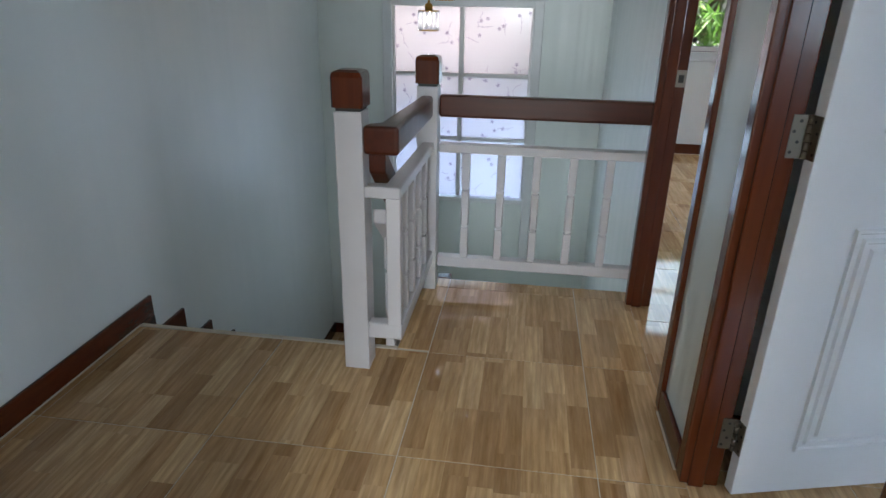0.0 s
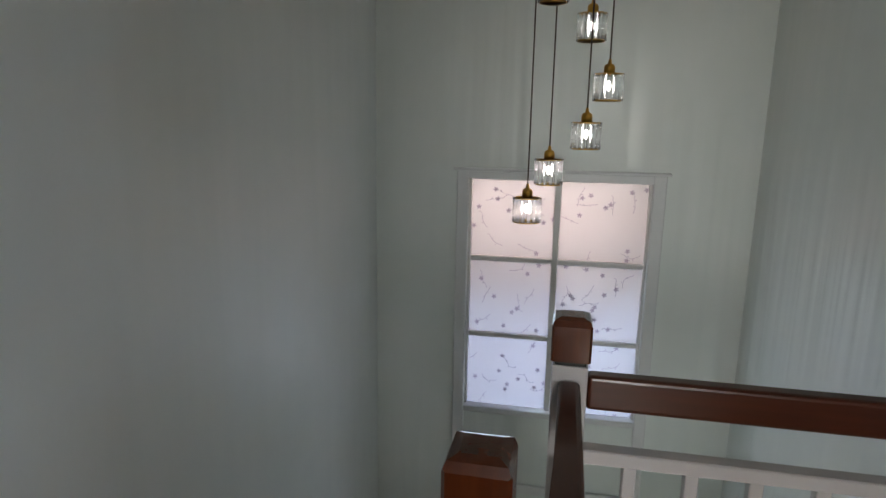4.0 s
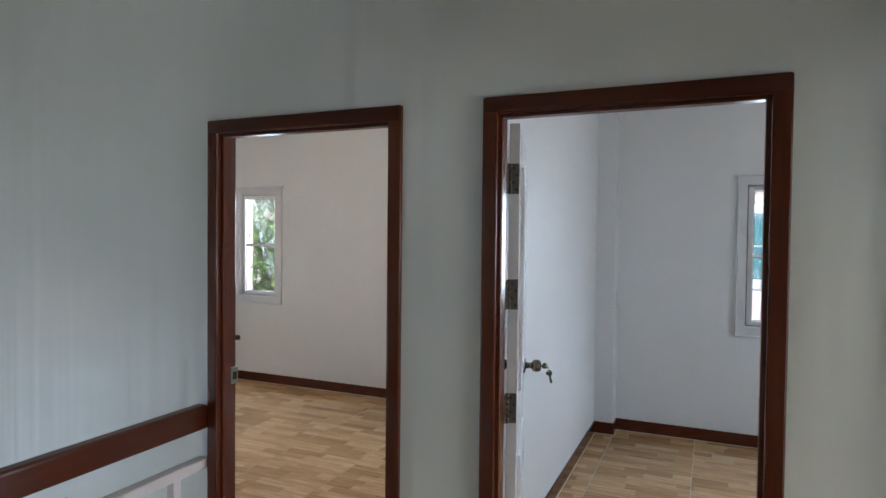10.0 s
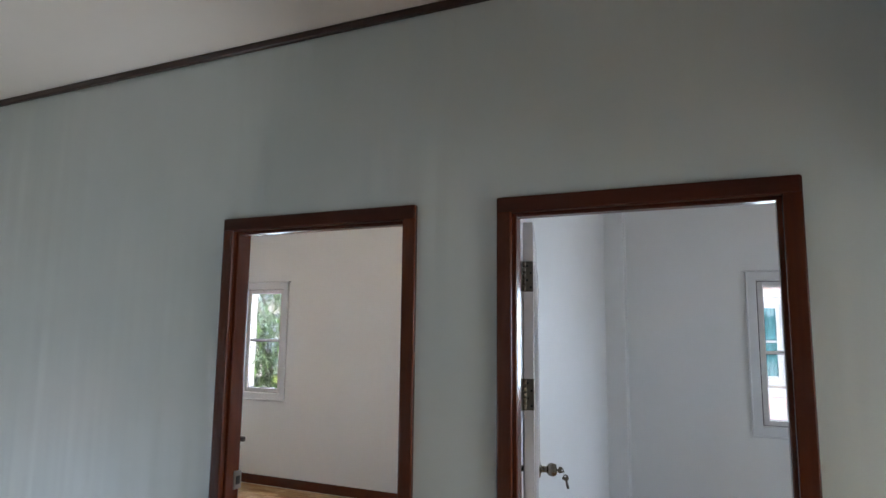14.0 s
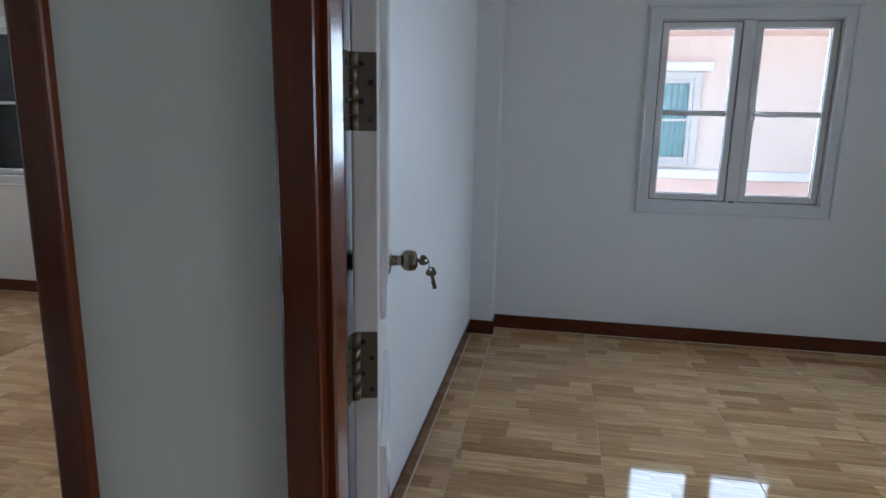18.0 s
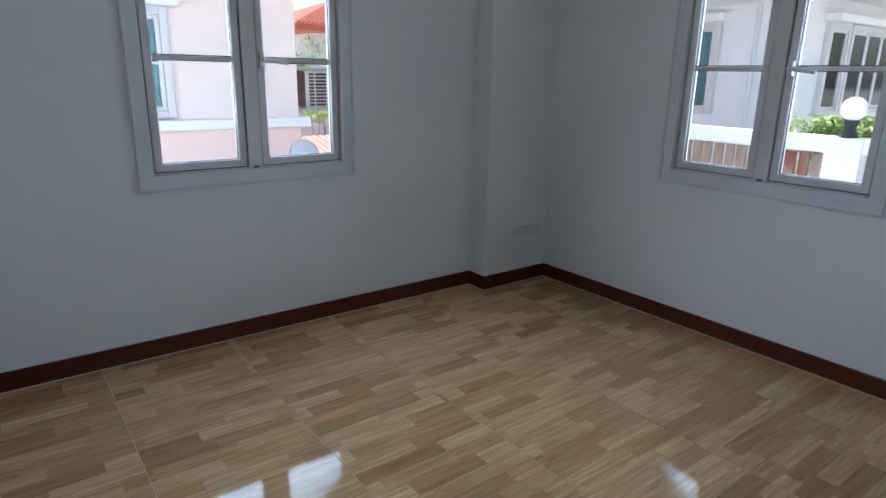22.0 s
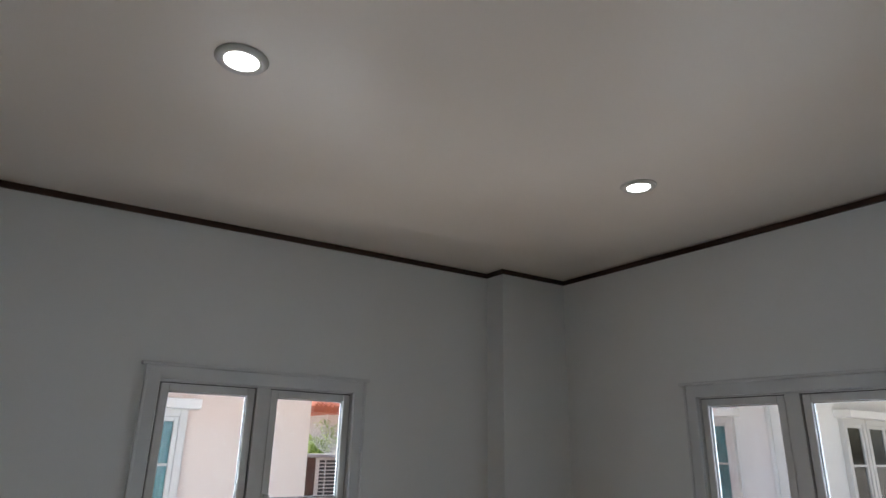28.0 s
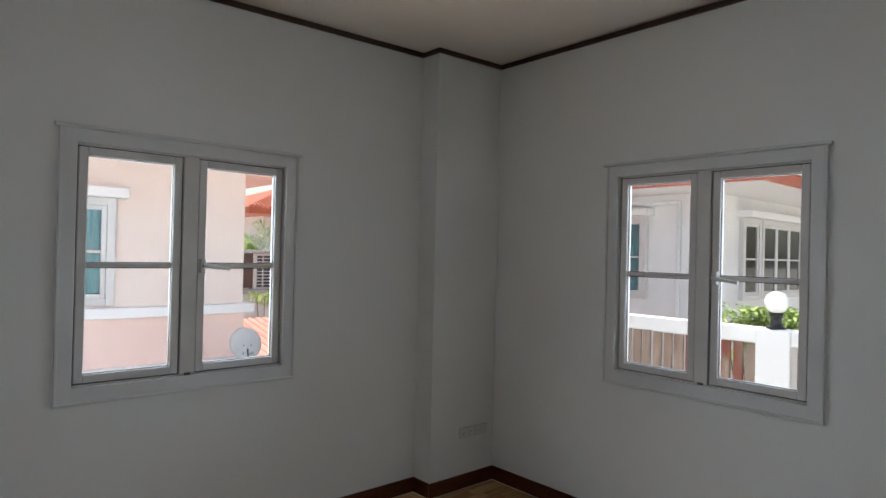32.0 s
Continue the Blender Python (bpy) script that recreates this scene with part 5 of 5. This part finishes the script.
outside_window(house3, Matrix.Translation((0, -1.36, 1.2)) @ Matrix.Rotation(radians(90), 4, "Z"), 0.74, 0.88, 2.26, 1)
outside_window(house3, Matrix.Translation((0, -2.74, 1.2)) @ Matrix.Rotation(radians(90), 4, "Z"), 1.96, 0.88, 2.26, 3, False)
pp = bmesh.new()
cyl(pp, (0.52, 0.03, FOOT), (0.52, 0.03, 3.66), 0.035, 0.035, 12)
cyl(pp, (0.52, 0.03, 3.66), (3.0, 0.03, 3.66), 0.035, 0.035, 12)
part("pipe", pp, M_HOUSEWHITE, house3, "white drain pipe", True)


# ---- planting ----
def leaves(bm, rng, centre, radius, n, length, width, droop=0.5):
    """Many lance-shaped folded leaves round a centre."""
    for _ in range(n):
        u = Vector((rng.gauss(0, 1), rng.gauss(0, 1), rng.gauss(0, 1))).normalized() * radius * rng.uniform(0.25, 1.0) ** 0.6
        p = Vector(centre) + Vector((u.x, u.y, u.z * 0.8))
        d = Vector((rng.uniform(-1, 1), rng.uniform(-1, 1), rng.uniform(-1.2, 0.35) * droop * 2)).normalized()
        side = d.cross(Vector((rng.uniform(-0.4, 0.4), rng.uniform(-0.4, 0.4), 1))).normalized()
        up = side.cross(d)
        L, W = length * rng.uniform(0.7, 1.2), width * rng.uniform(0.8, 1.2)
        a = bm.verts.new(p)
        m1, m2 = p + d * L * 0.45 + side * W, p + d * L * 0.45 - side * W
        mid = bm.verts.new(p + d * L * 0.5 - up * W * 0.5)
        b1, b2 = bm.verts.new(m1), bm.verts.new(m2)
        t = bm.verts.new(p + d * L - Vector((0, 0, L * 0.12)))
        for f in ((a, b1, mid), (a, mid, b2), (b1, t, mid), (mid, t, b2)):
            bm.faces.new(f)


def tree(name, at, height, crowns, label, seed, young=(), leaf=None):
    rng = random.Random(seed)
    t = tagged(empty(name, at), label, "tree")
    tb = bmesh.new()
    top = Vector((0.1, 0.05, height * 0.5))
    cyl(tb, (0, 0, FOOT), top, 0.17, 0.09, 12)
    part("trunk", tb, M_BARK, t, "", True)
    for k, (cx, cy, cz, r, n) in enumerate(crowns):
        br = bmesh.new()
        mid = top.lerp(Vector((cx, cy, cz)), 0.5) + Vector((0, 0, 0.15))
        cyl(br, top, mid, 0.06, 0.04, 8)
        cyl(br, mid, (cx, cy, cz), 0.04, 0.015, 8)
        for q in range(5):
            e = Vector((cx, cy, cz)) + Vector((rng.uniform(-1, 1), rng.uniform(-1, 1), rng.uniform(-0.6, 0.8))) * r * 0.8
            cyl(br, mid.lerp(Vector((cx, cy, cz)), rng.uniform(0.3, 1)), e, 0.016, 0.006, 6)
        part("limb", br, M_BARK, t, "", True)
        lf = bmesh.new()
        for q in range(n):
            c = Vector((cx, cy, cz)) + Vector((rng.gauss(0, 0.5), rng.gauss(0, 0.5), rng.gauss(0, 0.4))) * r
            leaves(lf, rng, c, 0.22, 16, 0.24, 0.026)
        part("crown", lf, leaf or M_LEAF, t)
    for cx, cy, cz in young:
        lf = bmesh.new()
        leaves(lf, rng, (cx, cy, cz), 0.16, 46, 0.26, 0.024, 1.2)
        part("young_leaves", lf, M_LEAF_YOUNG, t, "hanging yellow-green new leaves")
    return t


tree("mango_tree", (3.3, 8.4, -1.2), 4.2, [(-1.2, -0.6, 3.3, 0.9, 70), (0.2, -0.9, 3.4, 0.9, 80), (1.3, -0.4, 3.2, 0.9, 70), (-0.4, -0.8, 2.2, 0.8, 60), (0.9, -0.7, 2.3, 0.8, 60), (0.2, 0.3, 4.2, 1.1, 70), (-1.6, 0.4, 2.6, 0.9, 50), (2.2, 0.2, 2.4, 0.9, 50)], "mango tree with long drooping leaves", 3, [(0.55, -1.5, 2.75), (0.72, -1.45, 2.62)])
tree("garden_tree", (9.8, 8.45, -1.2), 4.0, [(0.0, -0.1, 1.7, 0.8, 60), (-0.6, -0.2, 2.6, 0.8, 60), (0.4, -0.5, 3.1, 0.9, 70), (-0.2, 0.2, 3.9, 0.9, 60), (0.7, 0.3, 2.2, 0.8, 50)], "leafy green garden tree", 5)
tree("garden_tree", (19.0, -7.2, -1.2), 4.0, [(0, 0, 2.75, 0.7, 60), (-0.6, 0.6, 2.3, 0.6, 40), (0.5, 0.3, 2.8, 0.6, 50)], "light green leafy garden tree", 6, (), M_LEAF_BUSH)


def bush(at, rx, rz, n, seed, label, root=FOOT):
    rng = random.Random(seed)
    b = tagged(empty("bush", at), label, "bush")
    sb = bmesh.new()
    for _ in range(8):
        cyl(sb, (rng.uniform(-rx, rx) * 0.4, rng.uniform(-0.1, 0.1), root), (rng.uniform(-rx, rx) * 0.8, rng.uniform(-0.25, 0.25), rz * rng.uniform(0.6, 0.95)), 0.014, 0.006, 6)
    part("stems", sb, M_BARK, b)
    lf = bmesh.new()
    for _ in range(n):
        leaves(lf, rng, (rng.gauss(0, 0.45) * rx, rng.gauss(0, 0.16), rz * (1 - 0.3 * rng.random() ** 1.6)), 0.07, 12, 0.065, 0.018, 0.2)
    part("foliage", lf, M_LEAF_BUSH, b)


bush((4.18, -6.2, -1.2), 0.55, 2.25, 460, 11, "sunlit light green bush behind the garden wall")
bush((14.35, -5.55, -0.2), 0.6, 0.76, 60, 12, "small green shrub by the low roof", -2.86)
bush((9.0, 7.3, -1.2), 0.6, 1.9, 50, 13, "green hedge by the boundary")
side_wall = tagged(empty("boundary_house", (8.0, 7.2, -1.2)), "pale house wall beside the garden tree", "house")
part("wall", box(-0.26, 0.34, 0.35, 5, FOOT, 4.2), M_HOUSEWHITE, side_wall)
brick_wall = tagged(empty("boundary_wall", (9.8, 5.0, -1.2)), "low red boundary wall", "garden wall")
part("wall", box(0, 0.15, 0, 6, FOOT, 1.5), M_FASCIA, brick_wall)

# ---- floor tiles, laid last ----
TILE, GAP = 0.603, 0.003
whole = None


def lay_tiles(floor_name, x_joint, y_joint, rect, skip=None):
    """Square tiles on a grid through the given joints, cut at the edges of rect."""
    global whole
    floor = bpy.data.objects[floor_name]
    x0, x1, y0, y1 = rect
    i = math.floor((x0 - x_joint) / TILE)
    while x_joint + i * TILE < x1 - 0.004:
        j = math.floor((y0 - y_joint) / TILE)
        while y_joint + j * TILE < y1 - 0.004:
            cx, cy = x_joint + (i + 0.5) * TILE, y_joint + (j + 0.5) * TILE
            h = TILE / 2 - GAP / 2
            a0, a1, b0, b1 = max(-h, x0 - cx), min(h, x1 - cx), max(-h, y0 - cy), min(h, y1 - cy)
            j += 1
            if a1 - a0 < 0.012 or b1 - b0 < 0.012:
                continue
            if a0 == -h and a1 == h and b0 == -h and b1 == h:
                if whole is None:
                    whole = part("tile", box(-h, h, -h, h, -0.008, 0.0, 0.0012), M_FLOOR_Y, floor)
                    whole.location = (cx, cy, 0)
                else:
                    share("tile", whole, floor, Matrix.Translation((cx, cy, 0)))
            else:
                ob = part("tile", box(a0, a1, b0, b1, -0.008, 0.0, 0.0012), M_FLOOR_Y, floor)
                ob.location = (cx, cy, 0)
        i += 1


lay_tiles("floor_room_b", 3.267, 0.17, (XD + 0.004, XE, YS, YPB))
lay_tiles("floor_room_a", 3.267, 1.10, (XD + 0.004, XE, YPA, YNA))
lay_tiles("floor_corridor", 1.33, 0.681, (0.727, XD + 0.003, -3.08, 1.985))
lay_tiles("floor_corridor", 1.33, 0.681, (XW, 0.727, -3.08, EDGE))
lay_tiles("floor_corridor", 1.33, 0.681, (0.60, 0.727, EDGE + 0.003, 1.985))
